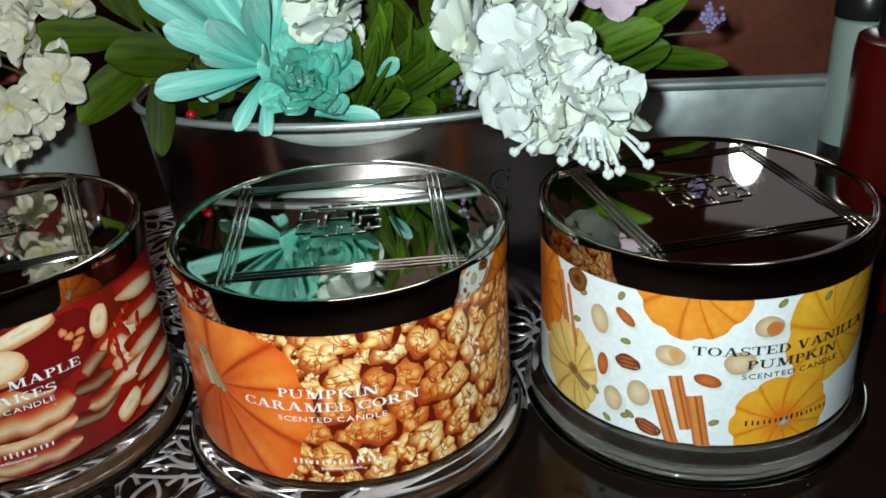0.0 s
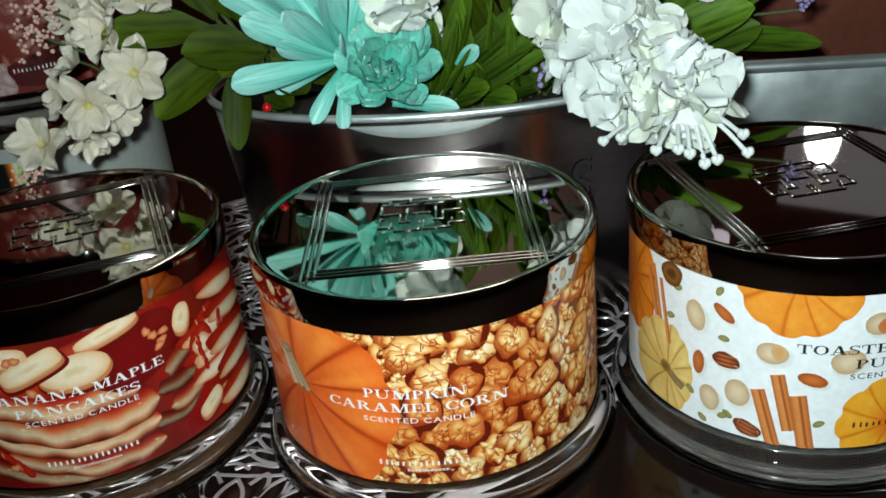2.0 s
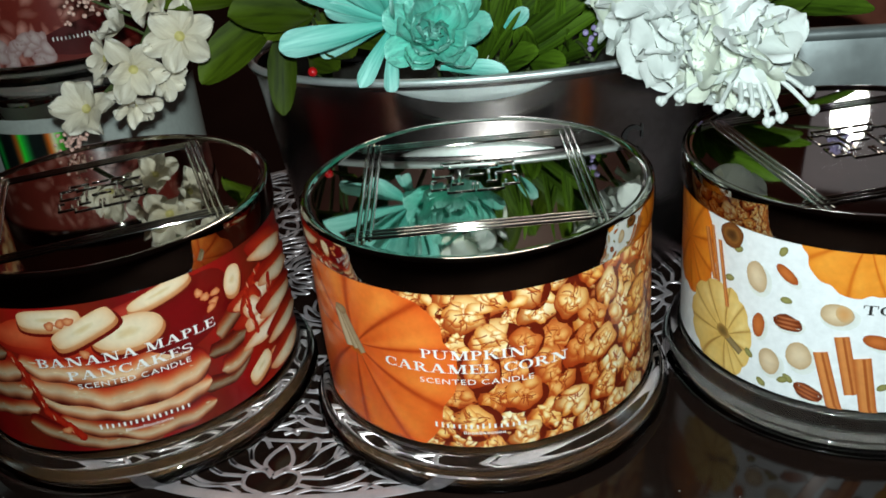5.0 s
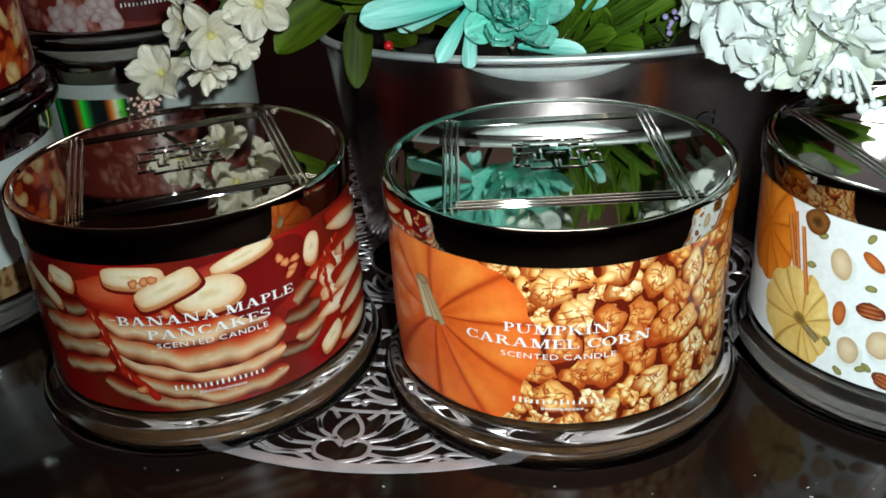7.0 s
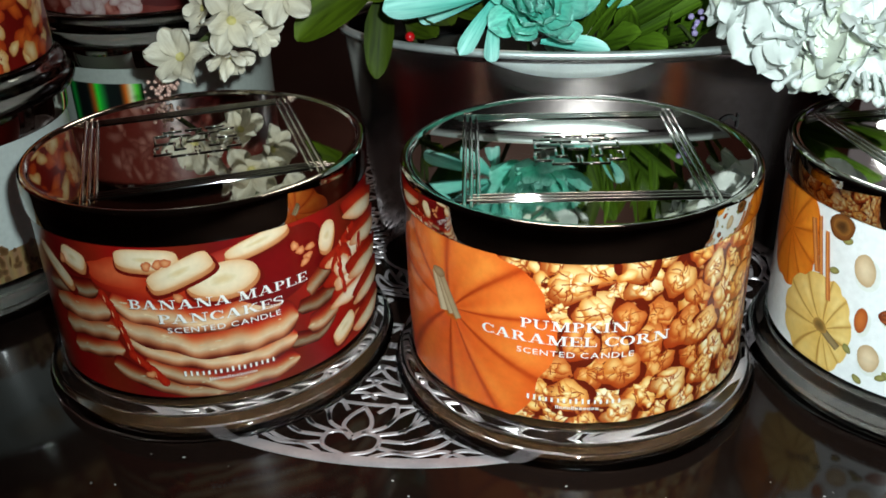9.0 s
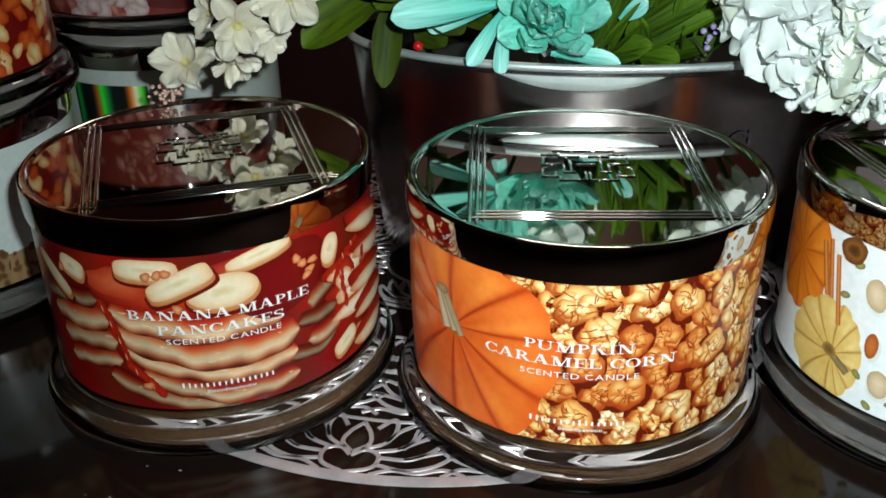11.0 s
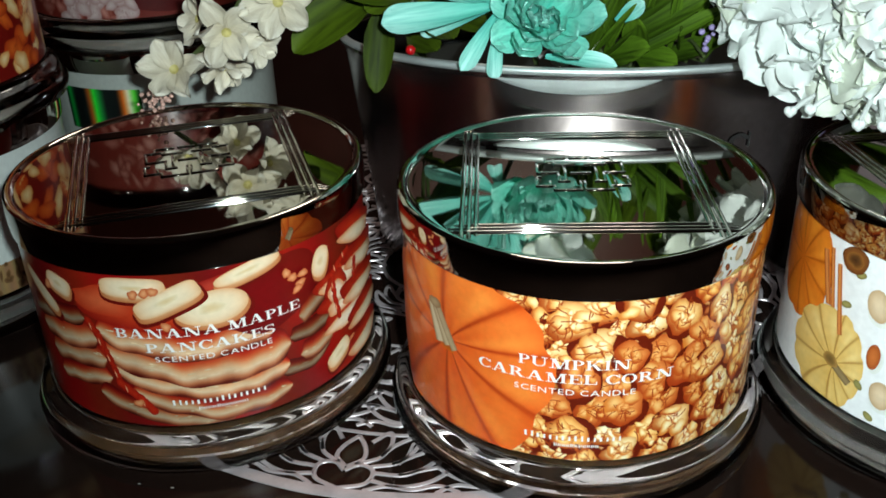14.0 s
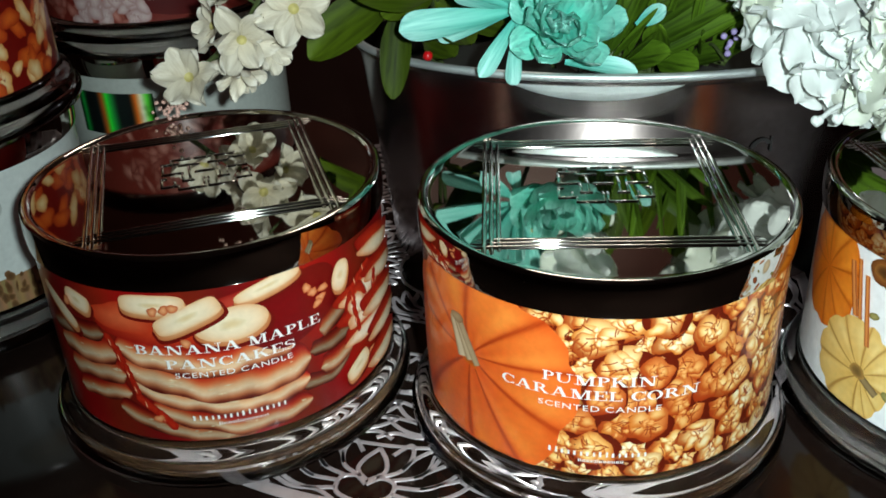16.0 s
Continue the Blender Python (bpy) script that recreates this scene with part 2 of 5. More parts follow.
def petal(length, width, curl=0.0, cup=0.0, round_tip=0.7, base=0.25, ripple=0.0, nu=7, nv=4, seed=0, bm=None, m=None):
    """A petal or leaf from the origin along +y, its face to +z."""
    rnd = random.Random(seed)
    bm = bm or bmesh.new()
    ph = rnd.random() * 6
    grid = []
    for i in range(nu + 1):
        u = i / nu
        u = 0.45 * u + 0.55 * math.sin(u * math.pi / 2)
        k = max(0.0, u - round_tip) / (1 - round_tip)
        w = width / 2 * (base + (1 - base) * math.sin(min(1, u / round_tip) * math.pi / 2) ** 1.3) * max(0.12, math.sqrt(max(0.0, 1 - k * k)))
        row = []
        for j in range(nv + 1):
            v = 2 * j / nv - 1
            z = curl * length * u * u + cup * w * v * v + ripple * width * math.sin(5 * u + 4 * v + ph) * u
            co = Vector((v * w, length * (u - 0.15 * abs(curl) * u * u), z))
            row.append(bm.verts.new(m @ co if m is not None else co))
        grid.append(row)
    for a, b in zip(grid, grid[1:]):
        for j in range(nv):
            bm.faces.new((a[j], a[j + 1], b[j + 1], b[j]))
    return bm


def aim(at, to, face=(0, -1, 0.3), scale=1.0):
    """A pose at a place whose +y runs to another place and whose +z looks along face."""
    y = (Vector(to) - Vector(at)).normalized()
    x = y.cross(Vector(face)).normalized()
    z = x.cross(y)
    return Matrix.Translation(at) @ Matrix((x, y, z)).transposed().to_4x4() @ Matrix.Scale(scale, 4)


# ---- setting ----
solid("floor", box(4.2, 4.2, 0.05, 0, (0, 0.5, -0.80)), FLOOR, "plain brown floor below the table", "floor", kind="structure")
for nm, sx, sy, x, y in (("wall_north", 4.2, 0.1, 0, 2.4), ("wall_south", 4.2, 0.1, 0, -1.4), ("wall_east", 0.1, 3.7, 2.05, 0.5), ("wall_west", 0.1, 3.7, -2.05, 0.5)):
    solid(nm, box(sx, sy, 2.45, 0, (x, y, -0.75)), WALLS, "dim reddish brown room wall", "wall", kind="structure")
solid("ceiling", box(4.2, 3.9, 0.05, 0, (0, 0.5, 1.70)), CEIL, "plain dim ceiling over the table", "ceiling", kind="structure")

table = thing("table", "dark lacquered wooden table with a glossy top", "table")
part("tabletop", box(1.7, 1.35, 0.03, 0.004, (0, 0.42, -0.03)), TABLE, table)
for x in (-0.78, 0.78):
    for y in (-0.19, 1.03):
        part("leg", box(0.06, 0.06, 0.72, 0.004, (x, y, -0.75)), TABLE, table)
# block added for the red-brown area at the back, which is not identified
back = thing("backdrop_block", "low dark red mahogany block added to fill the back of the table", "chest")
part("body", box(0.62, 0.25, 0.15, 0.006, (0.49, 0.745, 0.0)), BACKDROP, back)
part("lid", box(0.64, 0.27, 0.02, 0.005, (0.49, 0.745, 0.15)), BACKDROP, back)


# ---- placemat ----
def ribbon(bm, points, width, z0, z1, closed=False):
    """A flat bar of even width along a line."""
    p = [Vector((x, y, 0)) for x, y in points]
    n = len(p)
    rows = []
    for i in range(n):
        a, b = (p[i - 1], p[(i + 1) % n]) if closed else (p[max(i - 1, 0)], p[min(i + 1, n - 1)])
        d = (b - a).normalized()
        s = Vector((-d.y, d.x, 0)) * width / 2
        rows.append([bm.verts.new(p[i] + s * k + Vector((0, 0, z))) for k, z in ((-1, z0), (-0.72, z1), (0.72, z1), (1, z0))])
    for i in range(n if closed else n - 1):
        a, b = rows[i], rows[(i + 1) % n]
        for k in range(3):
            bm.faces.new((a[k], b[k], b[k + 1], a[k + 1]))


def placemat(cx, cy, radius, turns, phase):
    mat = thing("placemat", "round pewter coloured cut-out placemat with lotus tracery", "placemat", m=pose(cx, cy, 0))
    bm = lathe([(radius - 0.0048, 0.0001), (radius - 0.0045, 0.0005), (radius - 0.0006, 0.0005), (radius, 0.0001)], 160)
    part("rim", bm, MAT, mat)

    def lotus(bm, r0, size, ang):
        """One lotus, standing on the circle r0 and opening inwards."""
        def put(pts, w):
            out = []
            for t, r in pts:
                rr, a = r0 - r * size, ang + t * size / max(0.02, r0 - 0.5 * r * size)
                out.append((rr * math.cos(a), rr * math.sin(a)))
            ribbon(bm, [(q.x, q.y) for q in curve_points([(x, y, 0) for x, y in out], 6)], w, 0.0001, 0.00048)
        w = 0.0017
        for s in (-1, 1):
            put([(0, 0.0), (0.30 * s, 0.12), (0.34 * s, 0.34), (0.16 * s, 0.42), (0, 0.30)], w)
            put([(0, 0.36), (0.17 * s, 0.52), (0.14 * s, 0.72), (0, 0.92)], w)
            put([(0.10 * s, 0.42), (0.36 * s, 0.56), (0.46 * s, 0.80), (0.40 * s, 1.02), (0.20 * s, 0.82)], w)
            put([(0.30 * s, 0.40), (0.62 * s, 0.50), (0.80 * s, 0.76), (0.82 * s, 0.98), (0.52 * s, 0.80), (0.38 * s, 0.58)], w)
            put([(0.36 * s, 0.30), (0.74 * s, 0.30), (1.04 * s, 0.50), (1.20 * s, 0.78), (0.86 * s, 0.66), (0.55 * s, 0.46)], w)
            put([(0.34 * s, 0.18), (0.70 * s, 0.10), (1.06 * s, 0.20), (1.30 * s, 0.44), (1.0 * s, 0.40), (0.66 * s, 0.28)], w)
            put([(0.30 * s, 0.0), (0.55 * s, 0.10), (0.85 * s, 0.06), (1.15 * s, 0.12), (1.40 * s, 0.0)], w)
            put([(0.62 * s, 0.46), (0.70 * s, 0.62), (0.74 * s, 0.84)], w * 0.7)

    bm = bmesh.new()
    for ring, (r0, size, count) in enumerate(((radius - 0.0045, 0.0295, turns), (radius - 0.037, 0.027, turns - 2), (radius - 0.064, 0.025, turns - 5), (radius - 0.09, 0.022, turns - 8), (radius - 0.113, 0.02, 4))):
        for k in range(count):
            lotus(bm, r0, size, phase + 2 * math.pi * (k + 0.5 * (ring % 2)) / count)
        ribbon(bm, [((r0 - size * 0.98) * math.cos(i * math.pi / 40), (r0 - size * 0.98) * math.sin(i * math.pi / 40)) for i in range(80)], 0.0016, 0.0001, 0.00047, True)
    cut = part("tracery", bm, MAT, mat)
    tagged(cut, kind="stuff")
    return mat


def lint(count, seed):
    """Single bits of lint and glitter on the tabletop."""
    rnd = random.Random(seed)
    white = material("lint", (0.7, 0.68, 0.66, 1), 0.4, 0, 0.1)
    bm = bmesh.new()
    for i in range(count):
        x, y = rnd.uniform(-0.24, 0.26), rnd.uniform(0.12, 0.25)
        r = rnd.uniform(0.00012, 0.0003)
        box(r * rnd.uniform(1, 4), r, r * 0.6, 0, (x, y, 0.0), bm)
    tagged(solid("lint", bm, white, "scattered pale lint specks on the dark table", "lint"), kind="stuff")


lint(60, 5)
placemat(-0.055, 0.394, 0.1585, 13, math.radians(-100.3))


# ---- candles ----
LABEL_R = 0.0614        # label radius
Z0, Z1 = 15.5, 74.9     # label foot and head, in millimetres


class Art:
    """A printed picture on a round label: s along the round and z up, in millimetres, in layers of ink."""

    def __init__(self):
        self.v, self.f, self.c, self.layer, self.top = [], [], [], 0, 0

    def point(self, s, z, colour):
        self.top = max(self.top, self.layer)
        r = LABEL_R + self.layer * 0.000012
        z = min(Z1, max(Z0, z))
        a = s / 1000 / LABEL_R
        self.v.append((r * math.sin(a), -r * math.cos(a), z / 1000))
        self.c.append(lin(*[min(255, max(0, k)) for k in colour]))
        return len(self.v) - 1

    def strip(self, s0, s1, low, high, colour, n=None, m=6):
        self.layer += 1
        n = n or max(2, int((s1 - s0) / 1.6))
        rows = [[self.point(s0 + (s1 - s0) * i / n, low(s0 + (s1 - s0) * i / n) * (1 - j / m) + high(s0 + (s1 - s0) * i / n) * j / m, colour(s0 + (s1 - s0) * i / n, j / m)) for j in range(m + 1)] for i in range(n + 1)]
        for a, b in zip(rows, rows[1:]):
            for j in range(m):
                self.f.append((a[j], b[j], b[j + 1], a[j + 1]))

    def polar(self, s, z, radius, colour, segs=14, rings=3):
        self.layer += 1
        mid = self.point(s, z, colour(0.0, 0.0))
        last = None
        for k in range(1, rings + 1):
            row = []
            for i in range(segs):
                a, q = 2 * math.pi * i / segs, k / rings
                dx, dz = radius(a)
                row.append(self.point(s + dx * q, z + dz * q, colour(a, q)))
            for i in range(segs):
                j = (i + 1) % segs
                self.f.append((mid, row[i], row[j]) if last is None else (last[i], row[i], row[j], last[j]))
            last = row

    def blob(self, s, z, rx, rz, inner, outer, turn=0.0, rough=0.0, rnd=random, segs=14, power=1.6):
        rings = max(2, int(max(rx, rz) / 1.6))
        segs = max(segs, int(3.2 * max(rx, rz)))
        w1, w2, w3 = [rnd.uniform(0, 6.283) for _ in range(3)]
        wob = [1 + rough * (0.30 * math.sin(2 * a + w1) + 0.24 * math.sin(3 * a + w2) + 0.18 * math.sin(5 * a + w3)) for a in [6.2832 * i / segs for i in range(segs)]]
        ct, st = math.cos(math.radians(turn)), math.sin(math.radians(turn))

        def radius(a):
            k = wob[int(round(a / 2 / math.pi * segs)) % segs]
            x, y = rx * math.cos(a) * k, rz * math.sin(a) * k
            return x * ct - y * st, x * st + y * ct
        self.polar(s, z, radius, lambda a, q: [i + (o - i) * q ** power for i, o in zip(inner, outer)], segs, rings)

    def shaded(self, s, z, rx, rz, light, mid, dark, turn, rough, rnd):
        """A rounded lump, lit from its upper side and dark at its rim."""
        segs = 20
        w1, w2, w3 = [rnd.uniform(0, 6.283) for _ in range(3)]
        wob = [1 + rough * (0.30 * math.sin(2 * a + w1) + 0.24 * math.sin(3 * a + w2) + 0.18 * math.sin(5 * a + w3)) for a in [6.2832 * i / segs for i in range(segs)]]
        ct, st = math.cos(math.radians(turn)), math.sin(math.radians(turn))

        def radius(a):
            k = wob[int(round(a / 2 / math.pi * segs)) % segs]
            x, y = rx * math.cos(a) * k, rz * math.sin(a) * k
            return x * ct - y * st, x * st + y * ct

        def colour(a, q):
            t = q ** 1.7 + 0.35 * q * math.cos(a + math.radians(turn) - 4.0)
            t = min(1, max(0, t)) * 2
            p, r, x = (light, mid, t) if t < 1 else (mid, dark, t - 1)
            return [i + (o - i) * x for i, o in zip(p, r)]
        self.polar(s, z, radius, colour, segs, 4)

    def bar(self, s, z, s2, z2, width, inner, outer):
        """A straight stick from one place to another."""
        self.layer += 1
        d = math.hypot(s2 - s, z2 - z)
        nx, nz = -(z2 - z) / d, (s2 - s) / d
        rows = []
        for i in range(9):
            t = i / 8
            rows.append([self.point(s + (s2 - s) * t + nx * width * k / 2, z + (z2 - z) * t + nz * width * k / 2, inner if abs(k) < 0.5 else outer) for k in (-1, -0.45, -0.1, 0.3, 1)])
        for a, b in zip(rows, rows[1:]):
            for j in range(4):
                self.f.append((a[j], b[j], b[j + 1], a[j + 1]))

    def mesh(self, name):
        me = bpy.data.meshes.new(name)
        me.from_pydata(self.v, [], self.f)
        layer = me.color_attributes.new("ink", "FLOAT_COLOR", "POINT")
        layer.data.foreach_set("color", [k for c in self.c for k in c])
        me.materials.append(PRINT)
        me.polygons.foreach_set("use_smooth", [True] * len(me.polygons))
        return me


def pumpkin_art(art, s, z, rx0, rx1, rz0, rz1, ribs, light, dark, crease, start=0.0, glow=0.0):
    """A pumpkin's crown with full lobes that run from the stem; its reach to the sides, down and up differs."""
    def radius(a):
        c, n = math.cos(a), math.sin(a)
        rx, rz = (rx1 if c > 0 else rx0), (rz1 if n > 0 else rz0)
        k = 1 - 0.06 * abs(math.cos(ribs * (a + start) / 2)) ** 6 + 0.012 * math.sin(3 * a + 1.3)
        return rx * c * k, rz * n * k

    def colour(a, q):
        bend = a + start + 0.20 * q * math.sin(a) + 0.10 * math.sin(2.3 * a + 0.6)
        w = abs(math.cos(ribs * bend / 2))
        lobe = 0.5 + 0.5 * math.sin(ribs * bend + 0.9)
        mottle = 0.05 * math.sin(9 * a + 14 * q) * math.sin(5 * a - 19 * q)
        g = (0.30 + 0.75 * min(1, 1.5 * q) * (1 - 0.75 * w ** 5)) * (0.62 + 0.38 * lobe) * (0.88 + 0.16 * math.sin(a + 0.5)) + mottle
        g *= 1 - 0.9 * max(0, q - 0.82) * 2.2
        g = min(1, max(0, g))
        base = [d + (l - d) * g for l, d in zip(light, dark)]
        line = min(0.8, w ** (30 + 60 * q) * (0.78 - 0.25 * q))
        base = [b + (c - b) * line for b, c in zip(base, crease)]
        warm = glow * max(0, 1 - q * 1.9)
        return [b + (c - b) * warm for b, c in zip(base, (232, 92, 18))]
    art.polar(s, z, radius, colour, 220, 22)


def label_caramel(rnd):
    art = Art()
    art.strip(-190, 190, lambda s: Z0, lambda s: Z1, lambda s, t: (104, 28, 12), 160, 6)
    for i in range(420):
        w = rnd.random()
        art.layer = 2 + i % 3
        art.shaded(rnd.uniform(-26, 150), rnd.uniform(15, 75), rnd.uniform(1.4, 3.4), rnd.uniform(1.1, 2.4), (196 + 24 * w, 106 + 56 * w, 52 + 60 * w), (160, 74 + 24 * w, 34), (112, 34, 14), rnd.uniform(0, 180), 0.5, rnd)
    for row in range(7):
        for k in range(18):
            s = -24 + k * 11.6 + (row % 2) * 5.8 + rnd.uniform(-2.2, 2.2)
            z = 17 + row * 9.6 + rnd.uniform(-1.8, 1.8)
            size = rnd.uniform(5.6, 7.6)
            pale = 0.15 + 0.85 * rnd.random()
            worded = -22 < s < 38 and 32 < z < 56
            if rnd.random() < 0.02:
                continue
            if worded:
                pale *= 0.45
            art.layer = 5 + ((row * 18 + k) % 4) * 5
            art.blob(s + 0.4, z - 0.5, size * 1.1, size * 1.04, (116, 32, 10), (98, 24, 8), 0, 0.3, rnd)
            top, body, rim = (254, 204 + 44 * pale, 112 + 118 * pale), (236, 146 + 60 * pale, 56 + 84 * pale), (160, 48 + 20 * pale, 16)
            if worded:
                top, body = (238, 160, 86), (204, 106, 46)
            art.shaded(s, z, size * 1.0, size * 0.92, top, body, rim, rnd.uniform(0, 60), 0.5, rnd)
            turn = rnd.uniform(0, 6.283)
            lobes = rnd.randint(3, 5)
            for i in range(lobes):
                a, d = turn + 6.283 * i / lobes + rnd.uniform(-0.6, 0.6), size * rnd.uniform(0.2, 0.8)
                w = min(1.0, pale * 0.75 + 0.25 * rnd.random())
                art.shaded(s + d * math.cos(a), z + d * math.sin(a), size * rnd.uniform(0.34, 0.62), size * rnd.uniform(0.26, 0.46), ((240, 166 + 40 * w, 88 + 50 * w) if worded else (254, 200 + 48 * w, 106 + 110 * w)), ((216, 116 + 30 * w, 50 + 20 * w) if worded else (236, 140 + 64 * w, 50 + 90 * w)), ((176, 70, 22) if w < 0.5 else (204, 112, 40)), rnd.uniform(0, 180), 0.4, rnd)
            for i in range(8):
                a, d, bend = rnd.uniform(0, 6.283), size * rnd.uniform(0.05, 0.5), rnd.uniform(-0.5, 0.5)
                x, y, t = s + d * math.cos(a), z + d * math.sin(a), rnd.uniform(0, 6.283)
                for step in range(3):
                    x2, y2 = x + size * 0.2 * math.cos(t), y + size * 0.2 * math.sin(t)
                    art.bar(x, y, x2, y2, size * 0.055, (146, 50, 16), (184, 86, 32))
                    x, y, t = x2, y2, t + bend
                art.layer -= 2
            for i in range(3):
                a, d = rnd.uniform(0, 6.283), size * rnd.uniform(0.1, 0.6)
                art.shaded(s + d * math.cos(a), z + d * math.sin(a), size * rnd.uniform(0.14, 0.3), size * rnd.uniform(0.1, 0.2), ((240, 176, 104) if worded else (254, 226 + 20 * pale, 160 + 60 * pale)), ((222, 136, 66) if worded else (246, 190 + 30 * pale, 104 + 60 * pale)), (200, 106, 40), rnd.uniform(0, 180), 0.6, rnd)
    art.layer = 44
    pumpkin_art(art, -49.5, 49, 40, 37.5, 45, 31.5, 9, (255, 148, 60), (216, 68, 18), (148, 36, 8), 0.42)
    art.layer = 47
    art.blob(-50.5, 48.5, 5.0, 3.4, (150, 70, 14), (220, 100, 20), -50, 0.3, rnd)
    for i, (ds, dz, w) in enumerate(((-1.6, 0, 4.6), (0.2, 0.3, 4.2), (1.4, -0.4, 3.0))):
        art.bar(-55.5 + ds, 60 + dz, -49.5 + 2.2 * ds, 46.5 + 1.2 * dz, w, (214 - 16 * i, 192 - 18 * i, 156 - 18 * i), (150, 116, 80))
    art.blob(-55.4, 60.2, 3.0, 2.0, (176, 150, 112), (140, 104, 68), 0, 0.2, rnd)
    return art


def label_pancakes(rnd):
    art = Art()
    art.strip(-190, 190, lambda s: Z0, lambda s: Z1, lambda s, t: (132 + 22 * math.sin(s / 9 + 3 * t), 22 + 8 * math.sin(s / 5), 15), 160, 8)

    def along(points, s):
        """Height of a smooth line through the points at s."""
        for (a, p), (b, q) in zip(points, points[1:]):
            if s <= b:
                k = min(1, max(0, (s - a) / (b - a)))
                return p + (q - p) * (k * k * (3 - 2 * k) * 0.5 + k * 0.5)
        return points[-1][1]

    def cake(points, h, sheen):
        """The browned edge of one pancake with syrup over its upper side."""
        a, b, wave = points[0][0], points[-1][0], rnd.uniform(0, 6)
        points = [(s, z) for s, z in points]

        def end(s):
            q = abs(2 * (s - a) / (b - a) - 1)
            return 1 - 0.8 * q ** 14

        def low(s):
            return along(points, s) - h * 0.70 * end(s) + 0.35 * math.sin(s / 2.6 + wave)

        def high(s):
            return along(points, s) + h * 1.10 * end(s) + 0.6 * math.sin(s / 4.1 + wave * 2)

        def colour(s, t):
            n = math.sin(s / 2.3 + wave) * math.sin(s / 5.3 + 2 * wave)
            x = min(1, max(0, t + 0.06 * n)) * 7
            stops = [(88, 16, 11), (204, 124, 80), (238, 208, 170), (230, 178, 130), (214, 104, 58), (186, 48, 26), (150, 22, 16), (104, 13, 11)]
            k = min(6, int(x))
            return [(p + (r - p) * (x - k)) * sheen * (0.95 + 0.05 * n) for p, r in zip(stops[k], stops[k + 1])]
        art.strip(a, b, low, high, colour, None, 14)
        for _ in range(int((b - a) * 0.2)):
            x, k = rnd.uniform(a + 1.5, b - 1.5), rnd.uniform(0.2, 0.55)
            tone = rnd.uniform(0.9, 1.04) * sheen
            art.layer -= 1
            art.blob(x, low(x) * (1 - k) + high(x) * k, rnd.uniform(0.5, 2.0), rnd.uniform(0.15, 0.45), (240 * tone, 216 * tone, 176 * tone), (226 * tone, 190 * tone, 146 * tone), rnd.uniform(-10, 10), 0.5, rnd, 8)

    def banana(s, z, rx, rz, turn, square=1.0):
        """A cut piece of banana: a tan side below, a pale face and a faint core; square ends for long cuts."""
        ct, st = math.cos(math.radians(turn)), math.sin(math.radians(turn))

        def outline(k):
            def radius(a):
                c, n = math.cos(a), math.sin(a)
                x = rx * k * math.copysign(abs(c) ** square, c)
                y = rz * k * math.copysign(abs(n) ** square, n) * (1 + 0.06 * c)
                return x * ct - y * st, x * st + y * ct
            return radius

        def tone(inner, outer, power):
            return lambda a, q: [i + (o - i) * q ** power for i, o in zip(inner, outer)]
        for ds, dz, k, inner, outer, power in ((0.6, -2.2, 1.08, (84, 12, 10), (110, 18, 12), 2), (0.2, -1.3, 1.0, (224, 180, 130), (186, 108, 62), 2), (0, 0.2, 0.97, (238, 218, 184), (222, 172, 124), 4)):
            art.polar(s + ds, z + dz, outline(k), tone(inner, outer, power), 96, 9)
            art.layer += 2
        art.blob(s, z + 0.2, rx * 0.4, rz * 0.3, (222, 194, 146), (233, 215, 179), turn, 0.3, rnd)

    def syrup(points, w):
        """A run of thick syrup with a fine bright line on it."""
        for (s, z), (s2, z2) in zip(points, points[1:]):
            n = max(3, int(math.hypot(s2 - s, z2 - z) / 0.9))
            for k in range(n + 1):
                q = k / n
                art.layer += -1 if k else 0
                art.blob(s + (s2 - s) * q + rnd.uniform(-0.3, 0.3), z + (z2 - z) * q, w * rnd.uniform(0.40, 0.48), w * 0.5, (190, 44, 22), (150, 24, 14), 0, 0.08, rnd)
            art.blob(s + (s2 - s) * 0.4 - 0.2 * w, z + (z2 - z) * 0.4, 0.3, 1.6, (246, 190, 150), (200, 80, 40), 10, 0.2, rnd, 8)

    # stack at the back, dim behind the syrup
    cake([(39.8, 28.7), (51.2, 27.0), (62.0, 32.5)], 3.4, 0.62)
    cake([(47.7, 32.2), (56.1, 32.8), (64.0, 35.4)], 5.0, 0.86)
    cake([(44.3, 40.6), (51.8, 40.6), (62.0, 41.4)], 4.0, 0.6)
    cake([(48.9, 47.9), (54.9, 49.4), (62.0, 53.6)], 6.0, 0.72)
    # stack beside it
    cake([(-42.5, 30.0), (-29.0, 32.3), (-17.4, 33.6)], 5.0, 0.92)
    cake([(-44.5, 38.7), (-30.5, 40.9), (-18.0, 40.7)], 6.5, 0.9)
    cake([(-47.8, 47.5), (-35.3, 47.3), (-19.6, 48.8)], 7.0, 0.96)
    cake([(-51.4, 52.7), (-38.7, 54.6), (-23.3, 55.9)], 4.5, 0.7)
    # near stack, from the foot up
    cake([(-23.3, 27.0), (-10.7, 22.2), (6.1, 18.3), (22.8, 17.5)], 5.0, 0.8)
    cake([(-10.7, 29.5), (2.8, 24.5), (18.7, 19.8), (31.2, 20.6), (43.1, 22.1)], 5.2, 0.9)
    cake([(-15.5, 37.8), (-2.7, 33.9), (14.5, 29.8), (29.1, 29.5), (43.1, 31.0)], 6.6, 1.0)
    cake([(-18.7, 45.1), (-4.9, 41.0), (13.4, 36.0), (29.1, 36.7), (44.3, 38.9)], 8.2, 0.98)
